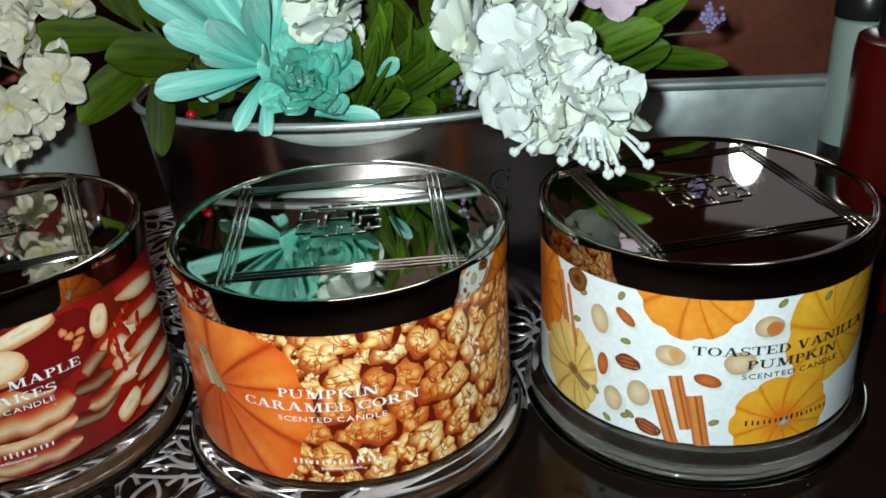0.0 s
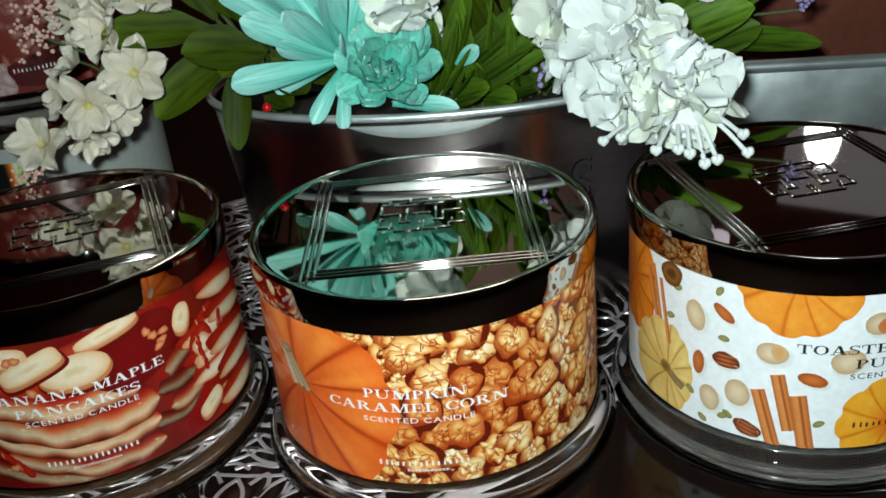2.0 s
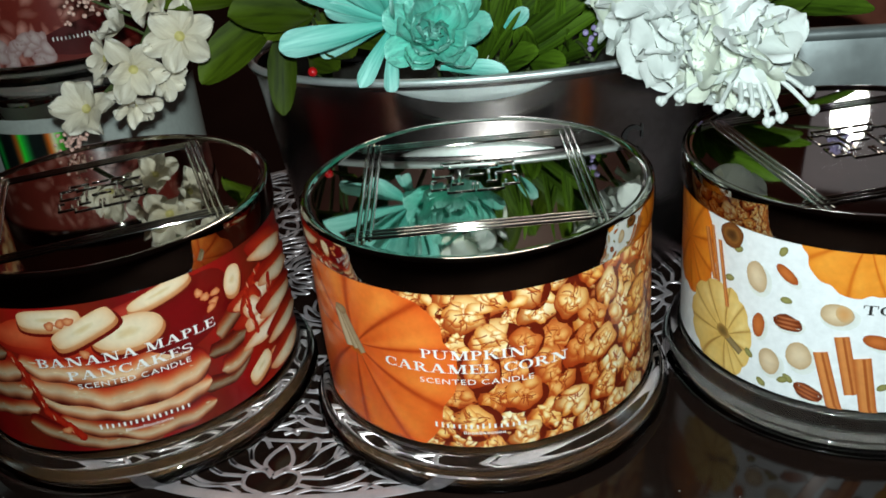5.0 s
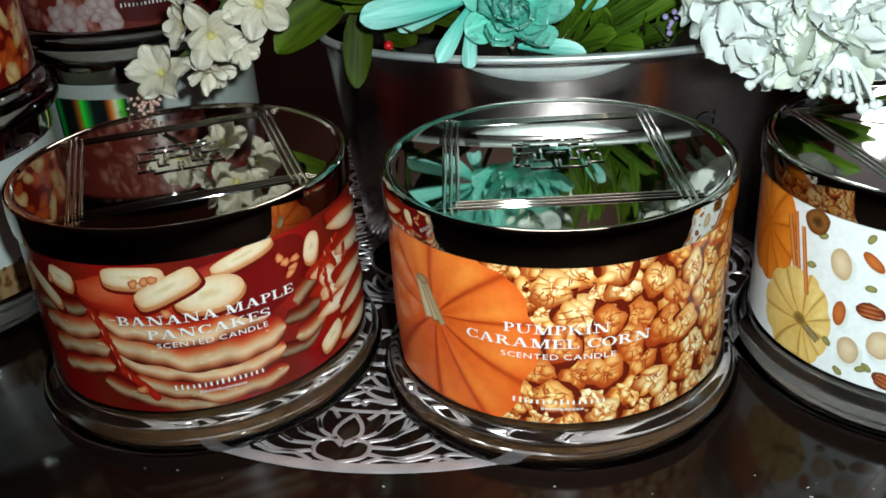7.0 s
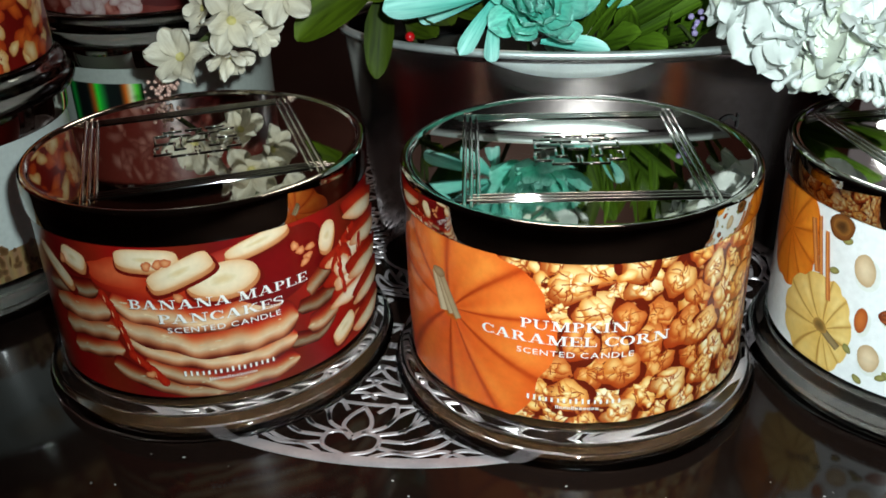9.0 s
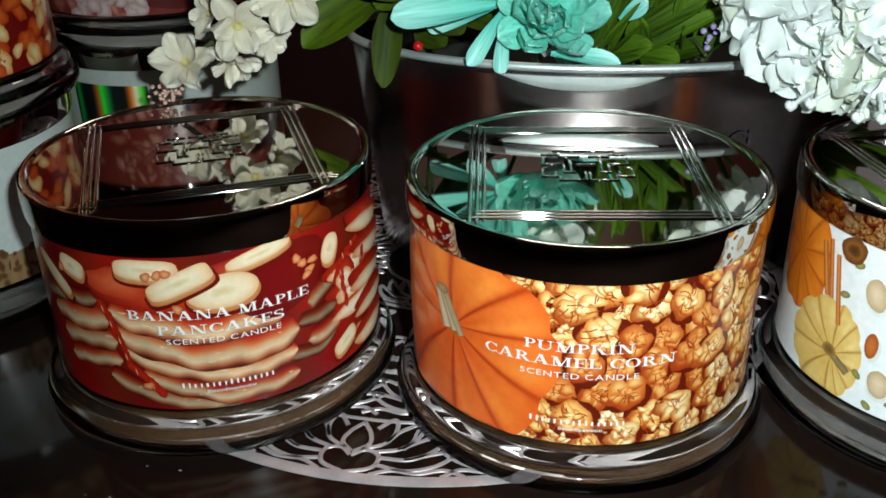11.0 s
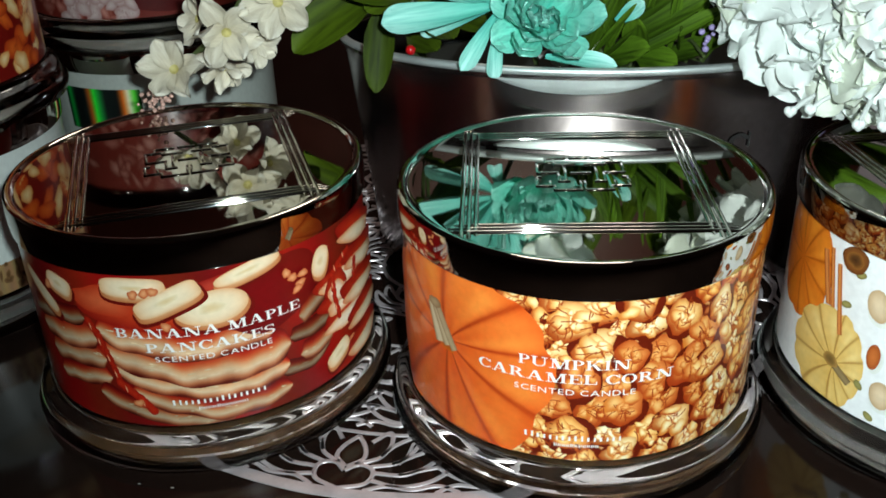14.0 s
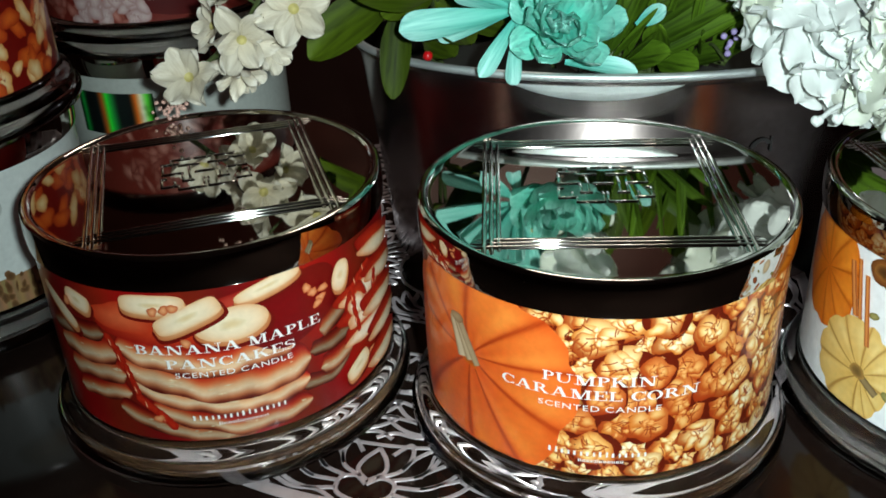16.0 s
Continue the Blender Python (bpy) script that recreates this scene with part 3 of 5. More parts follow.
    cake([(-19.1, 52.8), (-7.2, 49.8), (10.3, 45.8), (24.9, 47.1), (39.8, 48.7)], 7.4, 1.0)
    # syrup pool on the top cake
    art.blob(0.7, 60.0, 24, 7.5, (196, 62, 30), (150, 26, 16), -4, 0.2, rnd)
    art.blob(38.7, 60.2, 19, 13.5, (120, 12, 14), (104, 12, 12), 10, 0.2, rnd)
    art.blob(-14.3, 64.0, 12, 5.5, (214, 96, 56), (186, 52, 26), -6, 0.25, rnd)
    art.blob(22.8, 68.6, 10, 3, (182, 60, 44), (140, 26, 20), 12, 0.3, rnd)
    syrup([(-22.0, 55.6), (-18.7, 50.1), (-18.0, 44.6)], 3.2)
    syrup([(-17.0, 44.8), (-15.3, 37.2), (-14.3, 33.5)], 2.6)
    syrup([(-14.3, 32.4), (-8.3, 26.9), (-4.3, 22.1)], 3.6)
    # banana pieces and nuts
    banana(-42.5, 61.6, 10.2, 2.7, -38, 0.7)
    banana(-31.3, 67.1, 5.6, 3.6, -18, 0.6)
    banana(-3.2, 69.6, 10.8, 3.8, -2, 0.55)
    banana(32.8, 71.3, 11.6, 2.7, 14, 0.75)
    banana(59.3, 64.2, 3.7, 5.8, -20, 0.8)
    banana(20.2, 60.7, 12.0, 6.4, 6)
    banana(7.1, 65.1, 11.6, 3.8, 24, 0.5)
    banana(64.0, 24.9, 6.7, 3.3, 26, 0.6)
    art.blob(-2.9, 67.8, 1.9, 1.5, (228, 160, 110), (186, 88, 48), 86, 0.4, rnd)
    art.blob(0.7, 68.4, 1.9, 1.5, (228, 160, 110), (186, 88, 48), 40, 0.4, rnd)
    art.blob(3.4, 68.9, 1.9, 1.5, (228, 160, 110), (186, 88, 48), 35, 0.4, rnd)
    art.blob(45.2, 66.1, 1.9, 1.5, (228, 160, 110), (186, 88, 48), 86, 0.4, rnd)
    art.blob(47.2, 63.8, 1.9, 1.5, (228, 160, 110), (186, 88, 48), 32, 0.4, rnd)
    art.blob(50.0, 60.7, 1.9, 1.5, (228, 160, 110), (186, 88, 48), 20, 0.4, rnd)
    art.blob(48.6, 59.0, 1.9, 1.5, (228, 160, 110), (186, 88, 48), 26, 0.4, rnd)
    art.blob(51.2, 63.8, 1.9, 1.5, (228, 160, 110), (186, 88, 48), 0, 0.4, rnd)
    art.blob(-35.3, 66.4, 1.9, 1.5, (228, 160, 110), (186, 88, 48), 60, 0.4, rnd)
    art.blob(72.1, 26.6, 1.9, 1.5, (228, 160, 110), (186, 88, 48), 5, 0.4, rnd)
    art.blob(5.5, 55.9, 1.9, 1.5, (228, 160, 110), (186, 88, 48), 85, 0.4, rnd)
    art.blob(-8.3, 25.8, 1.9, 1.5, (228, 160, 110), (186, 88, 48), 20, 0.4, rnd)
    # stack on the other side, wet with syrup
    art.blob(70.5, 40.1, 13.9, 4.4, (196, 56, 26), (140, 22, 14), 8, 0.3, rnd)
    art.blob(70.5, 37.3, 12.1, 3.3, (242, 224, 196), (206, 132, 84), 8, 0.25, rnd, power=3)
    art.blob(72.1, 47.7, 14.8, 4.9, (196, 56, 26), (140, 22, 14), 8, 0.3, rnd)
    art.blob(72.1, 44.9, 12.9, 3.7, (242, 224, 196), (206, 132, 84), 8, 0.25, rnd, power=3)
    art.blob(69.8, 56.6, 14.4, 5.1, (196, 56, 26), (140, 22, 14), 8, 0.3, rnd)
    art.blob(69.8, 53.8, 12.6, 3.8, (242, 224, 196), (206, 132, 84), 8, 0.25, rnd, power=3)
    art.blob(65.4, 52.6, 5.6, 5.6, (196, 56, 26), (140, 22, 14), 8, 0.3, rnd)
    art.blob(65.4, 49.8, 4.8, 4.2, (242, 224, 196), (206, 132, 84), 8, 0.25, rnd, power=3)
    art.blob(82, 68.6, 15, 4.6, (190, 52, 24), (140, 22, 14), -10, 0.25, rnd)
    art.blob(82, 65.6, 14, 3.2, (238, 216, 182), (200, 120, 74), -10, 0.2, rnd, power=3)
    art.blob(85, 57.6, 15, 4.6, (190, 52, 24), (140, 22, 14), -6, 0.25, rnd)
    art.blob(85, 54.6, 14, 3.2, (238, 216, 182), (200, 120, 74), -6, 0.2, rnd, power=3)
    art.blob(82, 46.6, 15, 4.6, (190, 52, 24), (140, 22, 14), -2, 0.25, rnd)
    art.blob(82, 43.6, 14, 3.2, (238, 216, 182), (200, 120, 74), -2, 0.2, rnd, power=3)
    art.blob(85, 35.6, 15, 4.6, (190, 52, 24), (140, 22, 14), 2, 0.25, rnd)
    art.blob(85, 32.6, 14, 3.2, (238, 216, 182), (200, 120, 74), 2, 0.2, rnd, power=3)
    art.blob(82, 24.6, 15, 4.6, (190, 52, 24), (140, 22, 14), 6, 0.25, rnd)
    art.blob(82, 21.6, 14, 3.2, (238, 216, 182), (200, 120, 74), 6, 0.2, rnd, power=3)
    syrup([(72.9, 62.9), (66.8, 60.3), (63.3, 57.4), (64.0, 47.1), (65.4, 39.8)], 2.4)
    syrup([(77.1, 56.4), (75.4, 48.3)], 3.0)
    return art


def label_vanilla(rnd):
    art = Art()
    art.strip(-190, 190, lambda s: Z0, lambda s: Z1, lambda s, t: (238, 241, 241), 160, 6)
    gold, amber, line = (246, 176, 52), (222, 130, 24), (186, 92, 14)
    pumpkin_art(art, -22, 79, 20.5, 20, 21, 12, 10, (250, 172, 66), (226, 128, 34), (188, 84, 14), 0.2)
    pumpkin_art(art, 30, 56, 21, 30, 21, 30, 10, (250, 198, 62), (230, 154, 36), (196, 112, 20), 0.1)
    pumpkin_art(art, 11.5, 24, 19.5, 20, 16, 19, 10, gold, (232, 156, 38), line, 0.3, 0.8)
    art.blob(12.5, 23, 2.6, 1.8, (196, 186, 168), (150, 134, 108), 20, 0.3, rnd)
    pumpkin_art(art, -92, 58, 20, 18, 22, 22, 9, (244, 150, 44), (210, 100, 20), (160, 70, 10), 0.3)
    pumpkin_art(art, -67, 30, 22, 11, 17, 20, 11, (244, 216, 140), (214, 168, 80), (140, 92, 34), 0.1)
    art.bar(-69, 31, -60, 26, 3.0, (150, 128, 88), (100, 78, 44))
    art.blob(-68.5, 30.8, 3.2, 2.6, (110, 84, 44), (180, 138, 70), 0, 0.2, rnd)
    shade = (214, 214, 206)
    for s, z, rx, rz, turn in ((-45.3, 62.4, 4.6, 2.0, -38), (-53.8, 40.2, 2.3, 4.8, 0), (-16.1, 42.7, 4.9, 2.5, -18)):
        art.blob(s + 0.8, z - 0.8, rx + 0.5, rz + 0.4, shade, (230, 234, 228), turn, 0.05, rnd)
        art.blob(s, z, rx, rz, (206, 116, 56), (160, 76, 30), turn, 0.06, rnd)
    for s, z, turn in ((-43.8, 44.6, 2), (-35.4, 19.7, -20)):
        art.blob(s + 0.8, z - 0.8, 5.0, 3.4, shade, (230, 234, 228), turn, 0.1, rnd)
        art.blob(s, z, 4.8, 3.1, (138, 66, 34), (104, 44, 20), turn, 0.2, rnd)
        for k in (-1.6, 0, 1.6):
            art.blob(s, z + k, 4.0, 0.5, (186, 110, 70), (150, 76, 40), turn, 0.2, rnd)
    for s, z, rx, rz, turn in ((-55.5, 58.3, 3.8, 5.6, 12), (-49, 27.6, 3.8, 5.0, 10), (-39.3, 33.2, 4.2, 5.4, 8), (-29, 51.5, 5.2, 4.0, 0), (2.7, 63.5, 5.4, 4.0, -10), (-6, 50, 5.5, 4.5, 10)):
        art.blob(s + 1, z - 1, rx + 0.8, rz + 0.6, shade, (230, 234, 228), turn, 0.05, rnd)
        art.blob(s, z, rx, rz, (228, 206, 172), (190, 160, 122), turn, 0.08, rnd)
    art.blob(-27, 52.2, 2.4, 3.2, (214, 156, 96), (206, 170, 124), 20, 0.1, rnd)
    art.blob(4.6, 62.6, 3, 3, (206, 110, 48), (196, 130, 80), 20, 0.1, rnd)
    for s, z, turn in ((-46.9, 70.4, 60), (-66.2, 53.7, 20), (-44.7, 53.1, 0), (-56.5, 27.9, -50), (-51.2, 18.3, -40), (-42.1, 23.4, -40), (-43.8, 22.2, 30), (-13, 25.7, 30), (6.3, 72, 40), (-63, 66, 20), (24, 71, 50)):
        art.blob(s, z, 2.0, 1.25, (158, 152, 92), (122, 116, 62), turn, 0.1, rnd)
    for s, z, s2, z2, w in ((-32.7, 36.8, -26.3, 14, 4.6), (-26.9, 43.8, -21.9, 22, 4.6), (-20.2, 36.5, -16.1, 14, 5.4), (-78.4, 68, -73, 50, 2.4), (-71.4, 66, -66.4, 42, 1.8), (-75.4, 70, -71, 50, 1.6)):
        art.bar(s, z, s2, z2, w, (214, 136, 72), (178, 92, 40))
        art.bar(s + 0.5, z, s2 + 0.5, z2, w * 0.2, (164, 84, 36), (190, 110, 56))
    art.blob(-66, 70, 5.2, 4.4, (150, 92, 44), (98, 54, 22), 20, 0.15, rnd)
    art.blob(-66, 70, 3.4, 2.8, (60, 34, 16), (140, 90, 40), 20, 0.3, rnd)
    return art


def label_berry(rnd):
    art = Art()
    art.strip(-190, 190, lambda s: Z0, lambda s: Z1, lambda s, t: (112 + 22 * t, 38 + 16 * t, 30 + 14 * t), 160, 6)
    for i in range(260):
        s, z = rnd.uniform(-110, 110), rnd.uniform(16, 74)
        k = rnd.random()
        art.blob(s, z, rnd.uniform(2, 6), rnd.uniform(1.5, 4), (150 + 60 * k, 86 + 66 * k, 76 + 62 * k), (128, 56, 44), rnd.uniform(0, 180), 0.4, rnd)
        art.layer = 2 + i % 6
    art.layer = 9
    art.blob(40, 27, 34, 9, (72, 10, 10), (84, 16, 14), 4, 0.2, rnd)
    for i in range(30):
        art.blob(rnd.uniform(-24, 12), rnd.uniform(16, 30), rnd.uniform(3, 6), rnd.uniform(2, 4), (206, 188, 184), (168, 132, 128), rnd.uniform(0, 180), 0.4, rnd)
        art.layer = 11 + i % 5
    return art


def label_syrup(rnd):
    art = Art()
    art.strip(-190, 190, lambda s: Z0, lambda s: Z1, lambda s, t: (120, 18, 12), 160, 6)
    for i in range(90):
        s, z = rnd.uniform(20, 130), rnd.uniform(17, 74)
        k = rnd.random()
        art.blob(s, z, rnd.uniform(3, 7), rnd.uniform(2.5, 6), (248, 220, 166) if k > 0.4 else (224, 104, 36), (216, 140, 70) if k > 0.4 else (176, 52, 18), rnd.uniform(0, 180), 0.4, rnd)
        art.layer = 2 + i % 6
    return art


def label_plain(rnd):
    art = Art()
    art.strip(-190, 190, lambda s: Z0, lambda s: Z1, lambda s, t: (186, 192, 184), 160, 6)
    return art


def label_marsh(rnd):
    art = Art()
    art.strip(-190, 190, lambda s: Z0, lambda s: Z1, lambda s, t: (228, 236, 230), 160, 6)
    art.strip(-190, 190, lambda s: Z0, lambda s: 32 - 3 * math.sin(s / 30), lambda s, t: (168 + 14 * math.sin(s * 1.7), 132 + 12 * math.sin(s * 1.1), 92), 200, 5)
    for i in range(70):
        art.blob(rnd.uniform(10, 110), rnd.uniform(16, 30), rnd.uniform(0.5, 2), rnd.uniform(0.5, 4), (96, 66, 40), (140, 104, 66), rnd.uniform(-10, 10), 0.4, rnd)
        art.layer = 3 + i % 4
    art.blob(40, 62, 16, 10, (214, 208, 188), (200, 208, 200), 0, 0.2, rnd)
    art.blob(46, 60, 8, 3, (200, 170, 140), (208, 204, 188), 70, 0.3, rnd)
    return art


THICK, HAIR = 0.19, 0.065


class Glyph:
    """One serif capital of height 1, cut from stems, hairlines, bowls and bracket feet."""

    def __init__(self):
        self.shapes = []

    def flat(self, x0, x1, y0, y1):
        self.shapes.append(([(x0, y0), (x1, y0), (x1, y1), (x0, y1)], [(0, 1, 2, 3)]))
        return self

    def slant(self, x0, y0, x1, y1, w):
        self.shapes.append(([(x0 - w / 2, y0), (x0 + w / 2, y0), (x1 + w / 2, y1), (x1 - w / 2, y1)], [(0, 1, 2, 3)]))
        return self

    def stem(self, x, foot=True, head=True, w=THICK, low=0.0):
        self.flat(x - w / 2, x + w / 2, low, 1.0)
        if foot:
            self.serif(x, 0.0)
        return self.serif(x, 1.0 - HAIR) if head else self

    def serif(self, x, y, half=0.21):
        return self.flat(x - half, x + half, y, y + HAIR)

    def bowl(self, cx, cy, rx, ry, a0, a1, thick=THICK, shift=0.0):
        n = 18
        pts = []
        for i in range(n + 1):
            a = math.radians(a0 + (a1 - a0) * i / n)
            pts += [(cx + rx * math.cos(a), cy + ry * math.sin(a)), (cx + shift + (rx - thick) * math.cos(a), cy + (ry - HAIR) * math.sin(a))]
        self.shapes.append((pts, [(2 * i, 2 * i + 2, 2 * i + 3, 2 * i + 1) for i in range(n)]))
        return self


def capital(ch):
    g = Glyph()
    if ch in "PRB":
        g.stem(0.22).bowl(0.38, 0.735, 0.40, 0.265, -90, 90).flat(0.22, 0.40, 1 - HAIR, 1).flat(0.22, 0.40, 0.47, 0.47 + HAIR)
        if ch == "R":
            g.slant(0.50, 0.50, 0.84, 0.0, 0.22).serif(0.88, 0.0, 0.14)
        if ch == "B":
            g.bowl(0.38, 0.265, 0.46, 0.265, -90, 90).flat(0.22, 0.40, 0, HAIR)
    elif ch == "U":
        g.stem(0.22, False, True, THICK, 0.30).stem(0.90, False, True, HAIR * 1.2, 0.30).bowl(0.525, 0.32, 0.40, 0.32, 180, 360, 0.13, 0.04)
    elif ch == "M":
        g.stem(0.18, True, False, HAIR * 1.2).slant(0.24, 1, 0.60, 0, 0.24).slant(0.60, 0, 0.98, 1, 0.08).stem(1.06).serif(0.14, 1 - HAIR, 0.14)
    elif ch == "N":
        g.stem(0.18, True, False, HAIR * 1.2).slant(0.22, 1, 0.88, 0, 0.25).stem(0.94, False, True, HAIR * 1.2).serif(0.12, 1 - HAIR, 0.14)
    elif ch == "K":
        g.stem(0.22).slant(0.30, 0.40, 0.84, 1, 0.09).slant(0.50, 0.60, 0.88, 0, 0.23).serif(0.90, 0, 0.18).serif(0.84, 1 - HAIR, 0.17)
    elif ch == "I":
        g.stem(0.22)
    elif ch == "C":
        g.bowl(0.48, 0.5, 0.46, 0.5, 42, 318, THICK, 0.02).flat(0.80, 0.86, 0.64, 1.0).flat(0.80, 0.86, 0.06, 0.28)
    elif ch == "O":
        g.bowl(0.48, 0.5, 0.48, 0.5, 0, 360)
    elif ch == "A":
        g.slant(0.16, 0, 0.50, 1, 0.08).slant(0.86, 0, 0.52, 1, 0.23).flat(0.26, 0.72, 0.28, 0.28 + HAIR).serif(0.16, 0, 0.17).serif(0.86, 0, 0.21)
    elif ch in "EL":
        g.stem(0.22, True, ch == "L").flat(0.22, 0.82, 0, HAIR).flat(0.76, 0.82, 0, 0.33)
        if ch == "E":
            g.flat(0.01, 0.80, 1 - HAIR, 1).flat(0.74, 0.80, 0.70, 1).flat(0.22, 0.60, 0.48, 0.48 + HAIR).flat(0.55, 0.60, 0.37, 0.65)
    elif ch == "T":
        g.stem(0.46, True, False).flat(0, 0.92, 1 - HAIR, 1).flat(0, 0.06, 0.68, 1).flat(0.86, 0.92, 0.68, 1)
    elif ch == "D":
        g.stem(0.22).bowl(0.42, 0.5, 0.52, 0.5, -90, 90).flat(0.22, 0.44, 1 - HAIR, 1).flat(0.22, 0.44, 0, HAIR)
    elif ch == "S":
        g.bowl(0.40, 0.74, 0.34, 0.26, 35, 250, 0.15).bowl(0.40, 0.27, 0.36, 0.27, -145, 90, 0.16).slant(0.24, 0.60, 0.60, 0.42, 0.26).flat(0.64, 0.70, 0.70, 1).flat(0.05, 0.11, 0, 0.30)
    elif ch == "V":
        g.slant(0.18, 1, 0.52, 0, 0.23).slant(0.86, 1, 0.54, 0, 0.08).serif(0.18, 1 - HAIR).serif(0.86, 1 - HAIR, 0.17)
    return g


def sans(ch):
    """A plain capital from the built-in font, scaled to height 1."""
    g = Glyph()
    data = bpy.data.curves.new("text", "FONT")
    data.body, data.size, data.resolution_u = ch, 1.0, 3
    ob = new("text", data)
    me = bpy.data.meshes.new_from_object(ob.evaluated_get(bpy.context.evaluated_depsgraph_get()))
    bpy.data.objects.remove(ob)
    bpy.data.curves.remove(data)
    lo = min(v.co.x for v in me.vertices)
    y0, y1 = min(v.co.y for v in me.vertices), max(v.co.y for v in me.vertices)
    g.shapes.append(([((v.co.x - lo) / (y1 - y0), (v.co.y - y0) / (y1 - y0)) for v in me.vertices], [tuple(p.vertices) for p in me.polygons]))
    bpy.data.meshes.remove(me)
    return g


def words(text, s0, s1, z, height, mat, parent, name="lettering", serif=True, lift=0.0002):
    """Letters printed round the label, from s0 to s1 in millimetres, standing on z."""
    verts, faces, x = [], [], 0.0
    for ch in text:
        if ch == " ":
            x += 0.42
            continue
        g = capital(ch) if serif else sans(ch)
        lo = min(p[0] for pts, _ in g.shapes for p in pts)
        hi = max(p[0] for pts, _ in g.shapes for p in pts)
        for k, (pts, polys) in enumerate(g.shapes):
            base = len(verts)
            verts += [(x + px - lo, py, 0.000006 * k) for px, py in pts]
            faces += [[base + i for i in p] for p in polys]
        x += hi - lo + (0.10 if serif else 0.24)
    full = max(v[0] for v in verts)
    out = []
    for vx, vy, up in verts:
        a = (s0 + (s1 - s0) * vx / full) / 1000 / LABEL_R
        r = parent["ink_top"] + lift + up
        out.append((r * math.sin(a), -r * math.cos(a), (z + height * vy) / 1000))
    me = bpy.data.meshes.new(name)
    me.from_pydata(out, [], faces)
    me.materials.append(mat)
    return part(name, me, mat, parent)


def bars(spans, z, height, mat, parent, lift=0.0002, stroke=0.0):
    """A line of writing that stays plain: one short bar, or two thin strokes, for each letter."""
    r = parent["ink_top"] + lift

    def at(s, h):
        return (r * math.sin(s / 1000 / LABEL_R), -r * math.cos(s / 1000 / LABEL_R), h / 1000)
    for s0, s1, tall in spans:
        bm = bmesh.new()
        z1 = z + height * tall
        if stroke:
            for s, w in ((s0, stroke), (s1 - stroke * 0.8, stroke * 0.8)):
                bm.faces.new([bm.verts.new(at(q, h)) for q, h in ((s, z), (s + w, z), (s + w, z1), (s, z1))])
        else:
            bm.faces.new([bm.verts.new(at(s, h)) for s, h in ((s0, z), (s1, z), (s1, z1), (s0, z1))])
        part("writing_bar", bm, mat, parent)


GLASS_PROFILE = [(0, 0.0040), (0.050, 0.0036), (0.0575, 0.0006), (0.0590, 0.0), (0.0668, 0.0), (0.0682, 0.0006), (0.0686, 0.0018), (0.0685, 0.0038), (0.0676, 0.0056), (0.0664, 0.0066), (0.0662, 0.0080), (0.0659, 0.0098), (0.0648, 0.0112), (0.0630, 0.0122), (0.0618, 0.0134), (0.0612, 0.0152), (0.0611, 0.0180), (0.0611, 0.0770), (0.0605, 0.0778), (0.0595, 0.0778), (0.0588, 0.0770), (0.0588, 0.0185), (0.0575, 0.0162), (0.050, 0.0154), (0, 0.0150)]
LID_PROFILE = [(0, 0.0856), (0.0570, 0.0856), (0.0584, 0.0856), (0.0588, 0.08565), (0.0596, 0.0864), (0.0601, 0.08665), (0.0610, 0.0867), (0.0618, 0.0864), (0.0624, 0.0858), (0.06255, 0.0850), (0.06265, 0.0836), (0.06276, 0.0818), (0.0628, 0.0798), (0.06275, 0.0776), (0.0626, 0.0752), (0.0625, 0.0747), (0.0620, 0.0746), (0.0617, 0.0750), (0.0617, 0.0835), (0.0612, 0.0842), (0.050, 0.0842), (0, 0.0842)]
SHARED = {}


def rib_mesh():
    """Three rounded ribs side by side along a chord of the lid."""
    bm = bmesh.new()
    for k, (off, hl) in enumerate(((-0.0022, 0.0460), (0, 0.0442), (0.0022, 0.0424))):
        rows = []
        for x in [hl * (2 * i / 16 - 1) for i in range(17)]:
            e = 1 if abs(x) < hl * 0.97 else 0.15
            rows.append([bm.verts.new((x, off + 0.00085 * math.cos(a), 0.0855 + 0.00075 * e * math.sin(a))) for a in [math.pi * j / 6 for j in range(7)]])
        for a, b in zip(rows, rows[1:]):
            for j in range(6):
                bm.faces.new((a[j], b[j], b[j + 1], a[j + 1]))
    bmesh.ops.recalc_face_normals(bm, faces=bm.faces)
    return mesh_of("rib", bm, GUNMETAL, 60)


def emblem_mesh():
    """A raised square-cornered interlace in the middle of the lid, each line a rounded bar."""
    bm = bmesh.new()
    w = 0.0010
    half = [[(-11.5, 9), (-11.5, 13), (-4.7, 13)], [(-11.5, 9.5), (-8.7, 9.5), (-8.7, 7.5), (-1.9, 7.5)], [(-12, 9.4), (-14.7, 9.4), (-14.7, 0.7), (-7.8, 0.7), (-7.8, -6.5), (-4.4, -6.5)],
            [(-5.3, 5.8), (-5.3, -6.5)], [(-13.8, -2.9), (-15.3, -2.9), (-15.3, -10.1), (-9.6, -10.1), (-9.6, -13.3), (-0.7, -13.3), (-0.7, -6.5)], [(-10.9, -6.5), (-10.9, -10.1)], [(-2.8, 13), (0, 13)], [(-3.1, 0.3), (0, 0.3)]]
    for line in half + [[(-x, y) for x, y in seg] for seg in half]:
        for (x0, y0), (x1, y1) in zip(line, line[1:]):
            box((abs(x1 - x0)) / 1000 + w, abs(y1 - y0) / 1000 + w, 0.0009, 0.00035, ((x0 + x1) / 2000, (y0 + y1) / 2000 + 0.003, 0.0852), bm, 2)
    return mesh_of("emblem", bm, GUNMETAL, 30)


